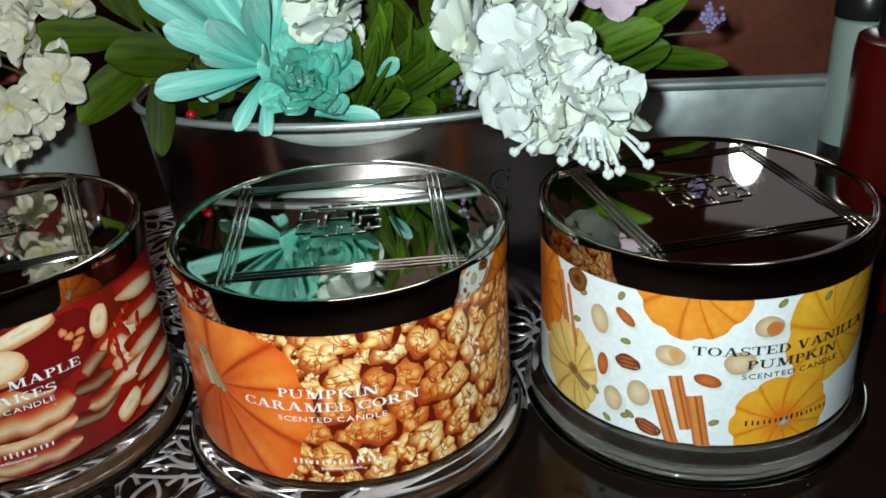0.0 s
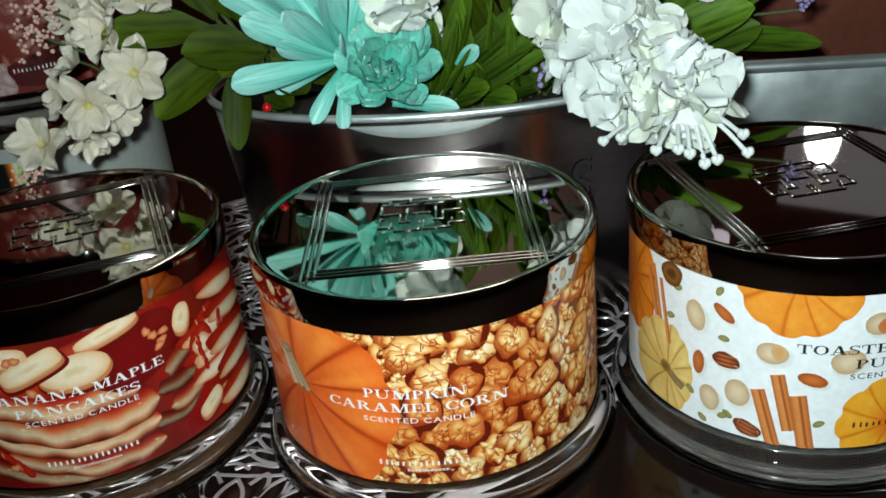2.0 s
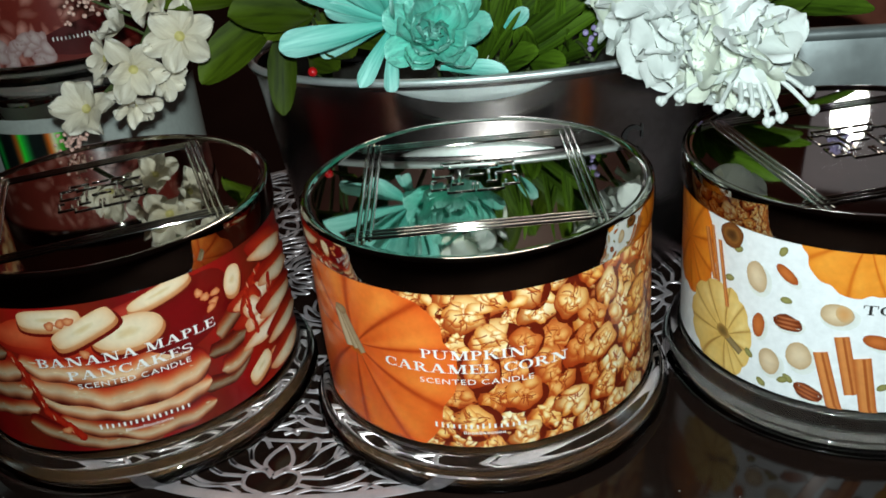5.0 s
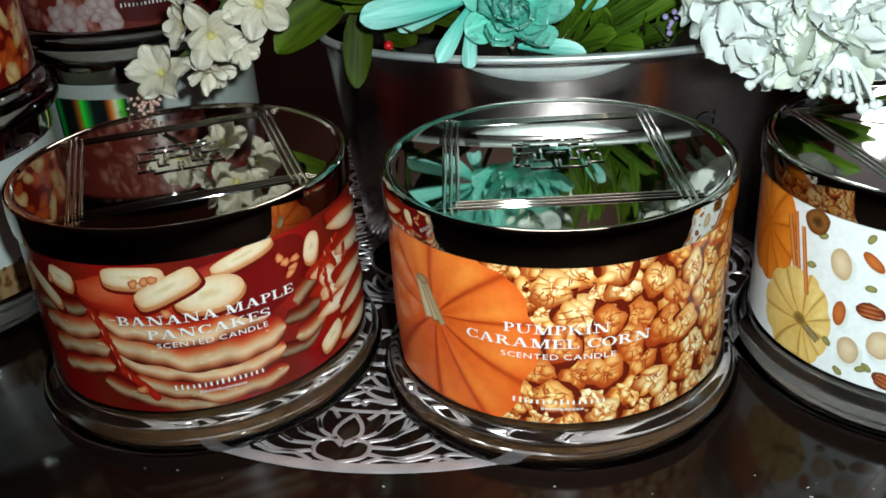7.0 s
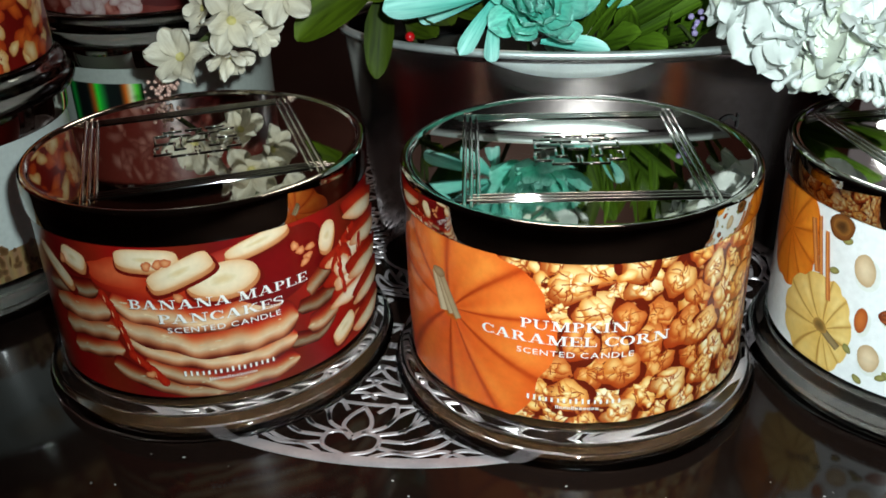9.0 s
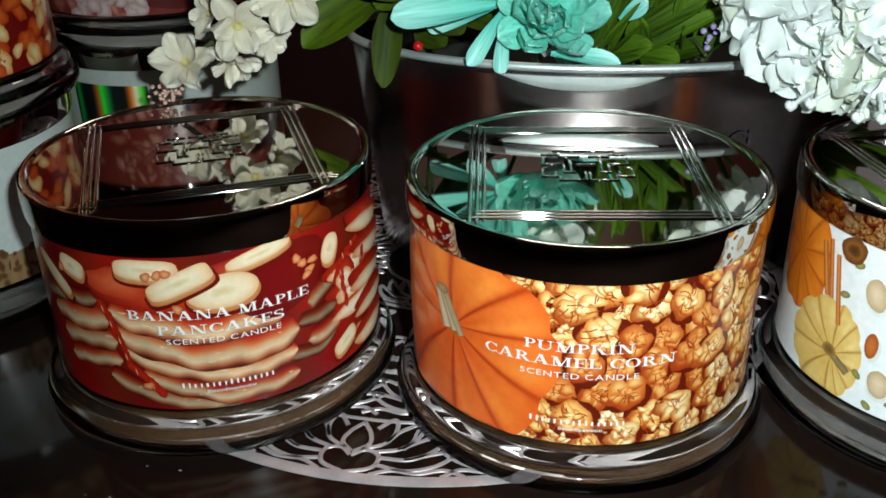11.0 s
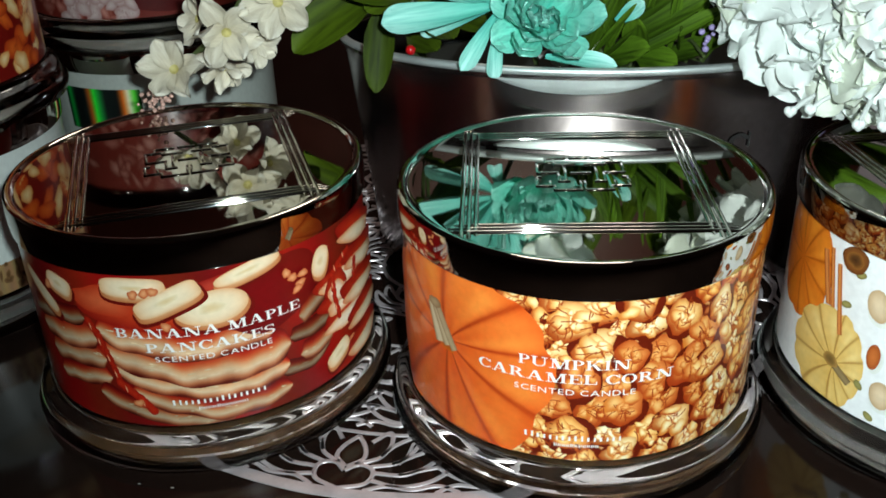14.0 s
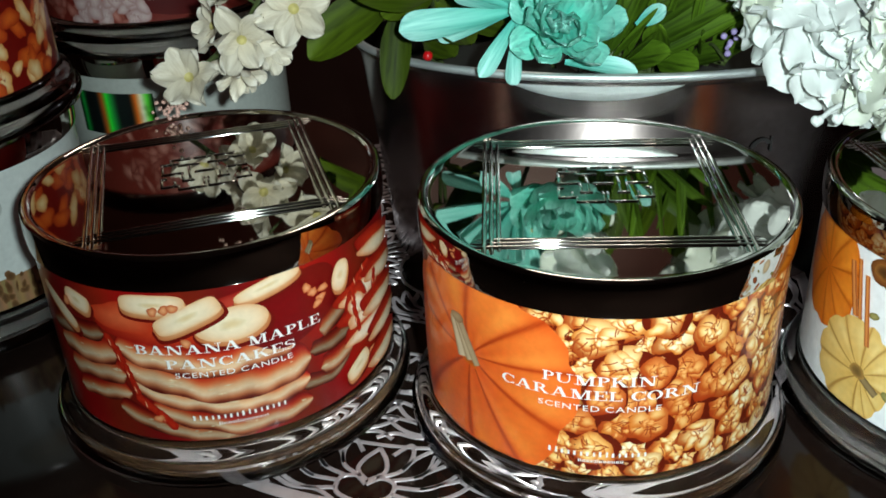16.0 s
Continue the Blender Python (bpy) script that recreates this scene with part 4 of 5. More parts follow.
def candle(x, y, z, art, label, lid_turn=None, turn=0.0, amber=False):
    """A round glass candle jar with a printed wrap label; with a lid unless lid_turn is None."""
    jar = thing("scented_candle", label, "candle", "jar candles on the table", m=pose(x, y, z, 0, 0, turn))
    if not SHARED:
        SHARED["glass"] = mesh_of("glass_jar", lathe(GLASS_PROFILE, 128), CLEAR, 35)
        SHARED["wax"] = mesh_of("wax", lathe([(0, 0.0154), (0.0500, 0.0158), (0.0570, 0.0167), (0.0584, 0.0190), (0.0585, 0.060), (0, 0.059)], 96), WAX)
        SHARED["amber"] = SHARED["wax"].copy()
        SHARED["amber"].materials[0] = AMBER_WAX
        SHARED["lid"] = mesh_of("lid", lathe(LID_PROFILE, 160), GUNMETAL, 30)
        SHARED["rib"], SHARED["emblem"] = rib_mesh(), emblem_mesh()
    part("glass_jar", SHARED["glass"], CLEAR, jar).visible_shadow = False
    part("wax", SHARED["amber" if amber else "wax"], WAX, jar)
    wrap = part("label", art.mesh("label"), PRINT, jar)
    wrap["ink_top"] = LABEL_R + art.top * 0.000012
    if lid_turn is not None:
        lid = part("lid", SHARED["lid"], GUNMETAL, jar, "mirror polished gunmetal lid with embossed ribs", pose(0, 0, 0, 0, 0, lid_turn - turn))
        for k in range(4):
            part("rib", SHARED["rib"], GUNMETAL, lid, m=pose(0, 0, 0, 0, 0, 90 * k) @ pose(0, -0.0376, 0))
        part("emblem", SHARED["emblem"], GUNMETAL, lid)
    return wrap


def letter_bars(s0, s1, count):
    w = (s1 - s0) / count
    return [(s0 + w * k, s0 + w * (k + 0.70), 1.15 if k in (0, 4) else 0.9) for k in range(count)]


ON = 0.0005
rnd = random.Random(4)
wrap = candle(0.0, 0.300, ON, label_caramel(rnd), "pumpkin and caramel popcorn scented candle jar with polished gunmetal lid", 0, amber=True)
words("PUMPKIN", -23.2, 10.4, 50.7, 3.4, WHITE_INK, wrap)
words("CARAMEL CORN", -36.4, 24.2, 45.5, 3.4, WHITE_INK, wrap)
words("SCENTED CANDLE", -24.3, 12.4, 41.2, 2.0, WHITE_INK, wrap, serif=False)
bars(letter_bars(-20.8, 10.2, 8), 23.6, 1.8, WHITE_INK, wrap, stroke=0.75)
bars(letter_bars(-11.5, 2.5, 11), 21.2, 1.1, WHITE_INK, wrap, stroke=0.35)

rnd = random.Random(7)
wrap = candle(-0.1392, 0.3163, ON, label_pancakes(rnd), "banana maple pancake scented candle jar with polished gunmetal lid", 19, amber=True)
words("BANANA MAPLE", -10.9, 48.2, 52.2, 3.4, WHITE_INK, wrap)
words("PANCAKES", -2.0, 38.6, 46.7, 3.4, WHITE_INK, wrap)
words("SCENTED CANDLE", 0.4, 37.2, 43.0, 2.0, WHITE_INK, wrap, serif=False)
bars(letter_bars(3.1, 34.0, 8), 25.6, 1.8, WHITE_INK, wrap, stroke=0.75)
bars(letter_bars(11, 27, 11), 23.2, 1.1, WHITE_INK, wrap, stroke=0.35)

rnd = random.Random(11)
wrap = candle(0.1376, 0.2988, ON, label_vanilla(rnd), "white toasted vanilla pumpkin scented candle jar with polished gunmetal lid", 8.3)
words("TOASTED VANILLA", -21.8, 46.0, 53.2, 3.4, BLACK_INK, wrap)
words("PUMPKIN", -3.9, 31.0, 47.8, 3.4, BLACK_INK, wrap)
words("SCENTED CANDLE", -5.2, 32.0, 43.8, 2.0, BLACK_INK, wrap, serif=False)
bars(letter_bars(-2.5, 31, 8), 24.4, 1.8, BLACK_INK, wrap, stroke=0.75)

# two stacks of jars behind
rnd = random.Random(21)
wrap = candle(-0.2825, 0.383, 0.0, label_marsh(rnd), "candle jar with white label and cork print at its foot", 10)
words("ET", 42.5, 51.0, 46.7, 4.0, BLACK_INK, wrap)
candle(-0.2825, 0.383, 0.0868, label_syrup(rnd), "orange and red banana candle jar standing on another jar", 30)
wrap = candle(-0.215, 0.518, 0.0, label_plain(rnd), "pale grey candle jar with a holographic foil sticker", 0)


def foil_sticker(parent):
    """A dark holographic foil in a pale paper edge; its rainbow glints are painted on as fixed bars."""
    art = Art()
    art.layer = 8
    hues = [(18, 30, 26), (20, 160, 60), (14, 24, 22), (14, 20, 20), (14, 24, 22), (190, 90, 30), (40, 250, 60), (30, 140, 60), (16, 24, 24), (16, 24, 24), (14, 20, 20), (230, 110, 30), (255, 255, 210), (90, 230, 60), (20, 40, 30)]

    def colour(s, t):
        x = (s + 36) / 44 * (len(hues) - 1)
        k = max(0, min(len(hues) - 2, int(x)))
        q = min(1, max(0, (x - k)))
        return [a + (b - a) * q for a, b in zip(hues[k], hues[k + 1])]
    art.strip(-36, 8, lambda s: 44, lambda s: 66.5, colour, 60, 4)
    return part("foil_sticker", art.mesh("foil_sticker"), PRINT, parent, "dark holographic foil with its rainbow glints painted as bars")


foil_sticker(wrap)
wrap = candle(-0.215, 0.518, 0.0868, label_berry(rnd), "dusty pink and dark red candle jar standing on another jar", 0)
bars(letter_bars(15, 46, 8), 26.0, 1.8, WHITE_INK, wrap, stroke=0.75)


# ---- planter ----
PX, PY, PA, PB, PH = 0.022, 0.427, 0.121, 0.071, 0.106


def planter():
    pot = thing("planter", "oval galvanised metal planter with black lettering and a rolled rim", "planter", m=pose(PX, PY, ON))
    h = PH - ON
    prof = [(0, 0.002), (0.86, 0.002), (0.875, 0.0), (0.885, 0.002), (0.915, h * 0.35), (0.955, h * 0.75), (0.975, h - 0.006), (0.990, h - 0.005), (0.990, h - 0.002), (0.962, h - 0.004), (0.94, h * 0.75), (0.86, 0.008), (0, 0.008)]
    part("body", lathe(prof, 128, PA, PB), TIN, pot)
    bm = bmesh.new()
    rings = []
    for i in range(160):
        a = 2 * math.pi * i / 160
        c = Vector((PA * 0.985 * math.cos(a), PB * 0.985 * math.sin(a), h - 0.002))
        out = Vector((math.cos(a) * PB, math.sin(a) * PA, 0)).normalized()
        rings.append([bm.verts.new(c + 0.0017 * (out * math.cos(b) + Vector((0, 0, 1)) * math.sin(b))) for b in [2 * math.pi * k / 10 for k in range(10)]])
    for i in range(160):
        p, q = rings[i], rings[(i + 1) % 160]
        for k in range(10):
            bm.faces.new((p[k], q[k], q[(k + 1) % 10], p[(k + 1) % 10]))
    bmesh.ops.recalc_face_normals(bm, faces=bm.faces)
    part("rim", bm, BRIGHT, pot, "bright rolled zinc rim")

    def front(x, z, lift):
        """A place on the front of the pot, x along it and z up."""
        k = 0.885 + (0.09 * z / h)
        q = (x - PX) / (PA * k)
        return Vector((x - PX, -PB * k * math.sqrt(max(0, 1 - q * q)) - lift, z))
    # light thrown back by the lid, built as a raised pale crescent
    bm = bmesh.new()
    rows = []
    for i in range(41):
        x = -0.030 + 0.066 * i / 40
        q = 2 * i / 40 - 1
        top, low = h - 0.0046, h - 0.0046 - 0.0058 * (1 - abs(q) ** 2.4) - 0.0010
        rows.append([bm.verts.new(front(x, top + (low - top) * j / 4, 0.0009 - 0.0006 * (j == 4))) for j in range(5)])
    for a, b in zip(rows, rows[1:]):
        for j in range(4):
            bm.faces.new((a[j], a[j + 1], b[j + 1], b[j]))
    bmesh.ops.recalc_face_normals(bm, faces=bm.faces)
    part("light_crescent", bm, BRIGHT, pot, "pale raised crescent for light thrown back by the lid")
    part("moss", lathe([(0, 0.088), (0.6, 0.087), (0.93, 0.082), (0.93, 0.07), (0, 0.07)], 64, PA, PB), MOSS, pot, "dark moss filling")
    # the end of a word in capitals
    verts, faces = [], []
    for n, ch in enumerate("RS"):
        for k, (pts, polys) in enumerate(capital(ch).shapes):
            base = len(verts)
            verts += [tuple(front(0.0455 + 0.0180 * n + 0.0150 * px, 0.0535 + 0.0215 * py, 0.0008 + 0.00001 * k)) for px, py in pts]
            faces += [[base + q for q in p] for p in polys]
    me = bpy.data.meshes.new("lettering")
    me.from_pydata(verts, [], faces)
    me.materials.append(BLACK_INK)
    part("lettering", me, BLACK_INK, pot)


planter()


# ---- artificial flowers in the planter ----
def stem_to(parent, top, foot=None, radius=0.0011):
    foot = foot or (min(0.11, max(-0.06, top[0] * 0.7 + 0.01)), 0.42, 0.083)
    mid = ((Vector(top) + Vector(foot)) / 2 + Vector((0, 0.012, 0.012)))
    part("stem", tube(curve_points([foot, mid, top], 6), radius), STEM, parent)


def teal_mum():
    """Long flat spoon petals round one heart."""
    rnd = random.Random(3)
    eye = Vector((-0.026, 0.372, 0.1265))
    f = thing("chrysanthemum", "teal artificial chrysanthemum with long spoon-shaped petals", "flower", "planter flowers")
    stem_to(f, eye + Vector((0, 0.01, 0)))
    kinds = [mesh_of("petal", petal(0.036, 0.0104, c, u, 0.83, 0.24, 0.04, 16, 6, k), TEAL, 180) for k, (c, u) in enumerate(((0.10, 0.6), (0.18, 0.5), (-0.06, 0.7), (0.04, -0.5)))]
    # tip and width of each petal
    tips = [(-0.0695, 0.360, 0.1225, 1.0), (-0.0645, 0.362, 0.1475, 0.95), (-0.073, 0.378, 0.160, 0.9), (-0.066, 0.384, 0.172, 0.9), (-0.0445, 0.352, 0.155, 1.0), (-0.031, 0.352, 0.164, 1.15), (-0.0400, 0.357, 0.1080, 0.75), (-0.0290, 0.354, 0.1050, 0.65), (-0.0225, 0.352, 0.1425, 1.3),
            (-0.054, 0.384, 0.166, 0.95), (-0.018, 0.376, 0.170, 1.0), (-0.041, 0.382, 0.178, 1.0), (-0.055, 0.380, 0.116, 0.7), (-0.052, 0.366, 0.1345, 0.8), (-0.010, 0.372, 0.156, 1.0), (-0.047, 0.372, 0.146, 0.9)]
    for k, (x, y, z, w) in enumerate(tips):
        t = Vector((x, y, z))
        d = t - eye
        s = d.length / 0.036
        part("petal", kinds[k % 4], TEAL, f, m=aim(eye + d.normalized() * 0.003 + Vector((0, 0.0006 * (k % 5), 0)), t, (0.35 * rnd.uniform(-1, 1), -1, 0.45 + 0.35 * rnd.uniform(-1, 1)), 1.0) @ Matrix.Diagonal((w * (0.6 + 0.4 * s), s, s, 1)))
    part("heart", lathe([(0, 0.002), (0.0012, 0.0014), (0.0016, 0), (0, -0.001)], 10), YELLOW, f, m=Matrix.Translation(eye + Vector((0.006, -0.002, 0.012))) @ pose(0, 0, 0, 70))


def teal_rosette(c, r, tilt, mat):
    rnd = random.Random(int(c[0] * 1000) + 9)
    f = thing("rosette_flower", "teal artificial flower with tightly folded ruffled petals", "flower", "planter flowers")
    stem_to(f, Vector(c) + Vector((0, 0.008, -0.004)))
    kinds = [mesh_of("petal", petal(1.0, 0.75, 0.45, 0.7, 0.6, 0.35, 0.1, 6, 4, k), mat, 180) for k in range(3)]
    base = Matrix.Translation(c) @ pose(0, 0, 0, tilt)
    n = 0
    for ring, (count, size, open_) in enumerate(((5, 0.42, 12), (7, 0.62, 32), (9, 0.85, 52), (11, 1.0, 70), (12, 1.08, 86))):
        for k in range(count):
            a = 360 * (k + 0.37 * ring) / count + rnd.uniform(-20, 20)
            m = base @ pose(0, 0, 0, 0, 0, a) @ pose(0, 0.0015 * ring, -0.001 * ring, 90 - open_ + rnd.uniform(-20, 20), rnd.uniform(-22, 22)) @ Matrix.Scale(r * size * rnd.uniform(0.9, 1.1), 4)
            part("petal", kinds[n % 3], mat, f, m=m)
            n += 1


def floret_mesh(mat, seed, petals=4, size=0.0088):
    rnd = random.Random(seed)
    bm = bmesh.new()
    for k in range(petals):
        m = pose(0, 0, 0, 0, 0, 360 * k / petals + rnd.uniform(-14, 14)) @ pose(0, 0.0004, 0, rnd.uniform(4, 26))
        petal(size * rnd.uniform(0.85, 1.15), size * 1.05, rnd.uniform(-0.2, 0.2), rnd.uniform(-0.25, 0.35), 0.58, 0.3, 0.085, 8, 6, seed * 9 + k, bm, m)
    tube([(0, 0, -0.006), (0, 0, 0.0)], 0.0006, bm, 5)
    return mesh_of("floret", bm, mat, 180)


def lilac_truss(name, label, spine, radii, count, seed, size=0.0088, buds=()):
    """A dense truss of small four-petalled florets along a bent axis."""
    rnd = random.Random(seed)
    f = thing(name, label, "flower", "planter flowers")
    axis = curve_points(spine, 8)
    part("stem", tube(axis, 0.0016), STEM, f)
    kinds = [floret_mesh(WHITE if k % 3 else IVORY, seed * 20 + k, 4, size) for k in range(8)]
    for i in range(count):
        q = (i + rnd.random()) / count
        x = q * (len(axis) - 1)
        k = min(len(axis) - 2, int(x))
        p = axis[k].lerp(axis[k + 1], x - k)
        y = q * (len(radii) - 1)
        j = min(len(radii) - 2, int(y))
        r = radii[j] + (radii[j + 1] - radii[j]) * (y - j)
        while True:
            d = Vector((rnd.gauss(0, 1), rnd.gauss(0, 1), rnd.gauss(0, 1))).normalized()
            if d.y < 0.55:
                break
        at = p + d * r * rnd.uniform(0.72, 1.05)
        m = Matrix.Translation(at) @ (d + Vector((rnd.gauss(0, 0.25), rnd.gauss(0, 0.25), rnd.gauss(0, 0.25)))).to_track_quat("Z", "Y").to_matrix().to_4x4() @ pose(0, 0, 0, 0, 0, rnd.uniform(0, 90)) @ Matrix.Scale(rnd.uniform(0.8, 1.2), 4)
        part("floret", kinds[i % 8], WHITE, f, m=m)
    for root, tip in buds:
        root, tip = Vector(root).lerp(Vector(tip), 0.3), Vector(tip)
        bm = tube(curve_points([root, (root + tip) / 2 + Vector((0, 0, 0.0006)), tip], 4), 0.0008, None, 7)
        d = (tip - root).normalized()
        for s in (-1, 0, 1):
            c = tip + Vector((0.0008 * s, 0, 0.0007 * abs(s)))
            res = bmesh.ops.create_icosphere(bm, subdivisions=2, radius=0.0014)
            for v in res["verts"]:
                v.co = c + Vector((v.co.x * 0.9, v.co.y, v.co.z * 1.15))
        part("bud", bm, WHITE, f)
    return f


def leaf_spray(name, label, leaves, mat, foot, seed):
    """Leaves of (root, tip, width, curl) on one stalk from the moss."""
    rnd = random.Random(seed)
    f = thing(name, label, "foliage", "planter foliage")
    for k, (root, tip, width, curl) in enumerate(leaves):
        root, tip = Vector(root), Vector(tip)
        bm = petal((tip - root).length, width, curl, 0.35, 0.5, 0.15, 0.04, 9, 4, seed + k)
        part("leaf", bm, mat, f, angle=180, m=aim(root, tip, (rnd.uniform(-0.3, 0.3), -0.8, 0.7)))
        part("stalk", tube(curve_points([foot, (Vector(foot) + root) / 2 + Vector((0, 0.004, 0.006)), root], 4), 0.0009), STEM, f)
    return f


teal_mum()
fall = thing("fallen_petal", "single teal petal lying over the planter rim", "petal")
part("blade", petal(0.028, 0.009, -0.08, 0.4, 0.6, 0.3, 0.05, 10, 4, 3), TEAL, fall, angle=180, m=aim((-0.009, 0.366, 0.1075), (0.019, 0.360, 0.1065), (0, -0.6, 1)))
teal_rosette((-0.0100, 0.366, 0.1225), 0.0165, 62, TEAL_DEEP)
fall = thing("loose_petal", "single pale teal petal among the green blades", "petal")
part("blade", petal(0.015, 0.007, 0.1, 0.3, 0.65, 0.35, 0.05, 10, 4, 5), TEAL, fall, angle=180, m=aim((0.019, 0.376, 0.1185), (0.029, 0.370, 0.1275), (0, -1, 0.4)))
lilac_truss("lilac", "small truss of white artificial lilac florets", [(0.004, 0.40, 0.10), (0.002, 0.386, 0.142), (-0.003, 0.364, 0.158), (-0.004, 0.36, 0.188)], (0.001, 0.004, 0.013, 0.016), 46, 5, 0.0115)
lilac_truss("lilac", "large drooping truss of white artificial lilac with buds at its end",
            [(0.075, 0.415, 0.20), (0.068, 0.372, 0.165), (0.074, 0.345, 0.136), (0.086, 0.322, 0.1235), (0.098, 0.298, 0.121)], (0.022, 0.024, 0.019, 0.014, 0.007), 135, 6, 0.0150,
            [((0.096, 0.292, 0.122), (0.108, 0.274, 0.1095)), ((0.096, 0.290, 0.122), (0.1065, 0.275, 0.1155)), ((0.094, 0.290, 0.120), (0.0945, 0.275, 0.1065)), ((0.095, 0.290, 0.120), (0.0985, 0.275, 0.1075)), ((0.090, 0.295, 0.118), (0.079, 0.277, 0.112)), ((0.090, 0.293, 0.118), (0.086, 0.276, 0.112)), ((0.092, 0.290, 0.119), (0.0895, 0.275, 0.1105)), ((0.080, 0.31, 0.113), (0.066, 0.300, 0.108)), ((0.082, 0.306, 0.113), (0.072, 0.299, 0.109))])

leaf_spray("leaf_spray", "broad dark green artificial leaves beside the teal flower",
           [((-0.080, 0.385, 0.141), (-0.121, 0.368, 0.149), 0.019, -0.12), ((-0.072, 0.388, 0.132), (-0.111, 0.372, 0.112), 0.021, -0.15), ((-0.060, 0.380, 0.131), (-0.090, 0.366, 0.139), 0.021, -0.1), ((-0.073, 0.386, 0.128), (-0.0765, 0.368, 0.0935), 0.0125, -0.08),
            ((-0.058, 0.384, 0.133), (-0.079, 0.372, 0.127), 0.018, -0.1), ((-0.080, 0.392, 0.144), (-0.093, 0.39, 0.178), 0.017, 0.1), ((-0.068, 0.39, 0.142), (-0.078, 0.38, 0.168), 0.014, 0.1), ((-0.064, 0.385, 0.112), (-0.050, 0.372, 0.108), 0.012, 0.1), ((-0.056, 0.386, 0.118), (-0.044, 0.374, 0.112), 0.014, 0.1), ((-0.07, 0.396, 0.115), (-0.082, 0.40, 0.106), 0.012, -0.2)], LEAF, (-0.06, 0.41, 0.085), 30)
leaf_spray("leaf_spray", "narrow bright green artificial blades among the flowers",
           [((0.006, 0.385, 0.102), (0.0105, 0.372, 0.142), 0.010, 0.05), ((0.006, 0.385, 0.102), (0.001, 0.376, 0.138), 0.009, 0.05), ((0.008, 0.388, 0.10), (0.021, 0.374, 0.140), 0.008, 0.05), ((0.018, 0.388, 0.10), (0.030, 0.370, 0.110), 0.013, -0.1), ((0.020, 0.388, 0.104), (0.053, 0.368, 0.132), 0.011, -0.1), ((0.024, 0.388, 0.10), (0.060, 0.372, 0.124), 0.007, 0.0),
            ((0.03, 0.388, 0.10), (0.042, 0.368, 0.104), 0.012, -0.05), ((0.04, 0.388, 0.10), (0.058, 0.368, 0.112), 0.010, -0.05), ((0.018, 0.39, 0.11), (0.050, 0.372, 0.143), 0.012, -0.1), ((0.012, 0.39, 0.105), (0.030, 0.38, 0.150), 0.012, 0.1), ((0.03, 0.39, 0.10), (0.028, 0.374, 0.122), 0.012, 0.1), ((0.045, 0.388, 0.10), (0.052, 0.374, 0.104), 0.012, 0.1)], BLADE, (0.02, 0.40, 0.085), 50)
leaf_spray("leaf_spray", "dark green artificial leaves behind the white lilac",
           [((0.045, 0.40, 0.11), (0.020, 0.385, 0.152), 0.016, 0.1), ((0.05, 0.40, 0.12), (0.045, 0.392, 0.165), 0.016, 0.1), ((0.03, 0.40, 0.11), (0.035, 0.385, 0.140), 0.016, -0.1), ((0.06, 0.40, 0.10), (0.05, 0.38, 0.122), 0.014, 0.1), ((0.00, 0.405, 0.12), (-0.008, 0.395, 0.165), 0.016, 0.1), ((-0.02, 0.40, 0.11), (-0.062, 0.392, 0.125), 0.018, 0.05), ((-0.04, 0.41, 0.12), (-0.066, 0.41, 0.168), 0.02, 0.1), ((0.02, 0.41, 0.12), (0.012, 0.41, 0.175), 0.018, 0.1)], LEAF, (0.03, 0.42, 0.085), 70)
leaf_spray("leaf_spray", "long green artificial leaves reaching out over the tin box",
           [((0.088, 0.392, 0.100), (0.150, 0.386, 0.123), 0.023, -0.1), ((0.10, 0.392, 0.112), (0.140, 0.372, 0.134), 0.02, -0.1), ((0.098, 0.40, 0.096), (0.134, 0.392, 0.112), 0.015, -0.1), ((0.12, 0.402, 0.112), (0.187, 0.400, 0.110), 0.013, -0.16), ((0.10, 0.395, 0.105), (0.118, 0.382, 0.125), 0.010, 0.1), ((0.11, 0.405, 0.108), (0.165, 0.41, 0.138), 0.014, -0.1), ((0.098, 0.40, 0.10), (0.105, 0.385, 0.124), 0.013, 0.05), ((0.10, 0.405, 0.10), (0.14, 0.42, 0.15), 0.016, -0.1)], BLADE, (0.085, 0.415, 0.085), 90)


rnd = random.Random(77)
thin = []
for k in range(16):
    x = 0.008 + 0.05 * rnd.random()
    thin.append(((x, 0.388 + 0.01 * rnd.random(), 0.098), (x + rnd.uniform(-0.012, 0.022), 0.366 + 0.012 * rnd.random(), 0.112 + 0.04 * rnd.random()), rnd.uniform(0.0025, 0.0045), rnd.uniform(-0.1, 0.1)))
leaf_spray("grass_tuft", "thin bright green artificial grass blades between the flowers", thin, BLADE, (0.03, 0.405, 0.085), 130)


def open_flower(name, label, c, r, mat, face, petals, seed, foot):
    rnd = random.Random(seed)
    f = thing(name, label, "flower", "planter flowers")
    part("stem", tube(curve_points([foot, (Vector(foot) + Vector(c)) / 2 + Vector((0, 0.01, 0.01)), c], 6), 0.001), STEM, f)
    turn = Vector(face).to_track_quat("Z", "Y").to_matrix().to_4x4()
    me = mesh_of("petal", petal(r, r * 0.8, 0.15, 0.3, 0.6, 0.3, 0.05, 6, 4, seed), mat, 180)
    for k in range(petals):
        part("petal", me, mat, f, m=Matrix.Translation(c) @ turn @ pose(0, 0, 0, 0, 0, 360 * k / petals + rnd.uniform(-6, 6)) @ pose(0, 0.001, 0, rnd.uniform(10, 30)))


open_flower("pink_flower", "pale pink artificial flower above the lilac", (0.121, 0.386, 0.151), 0.019, PINK, (0.1, -1, 0.25), 6, 8, (0.09, 0.42, 0.085))


BEADS = {}


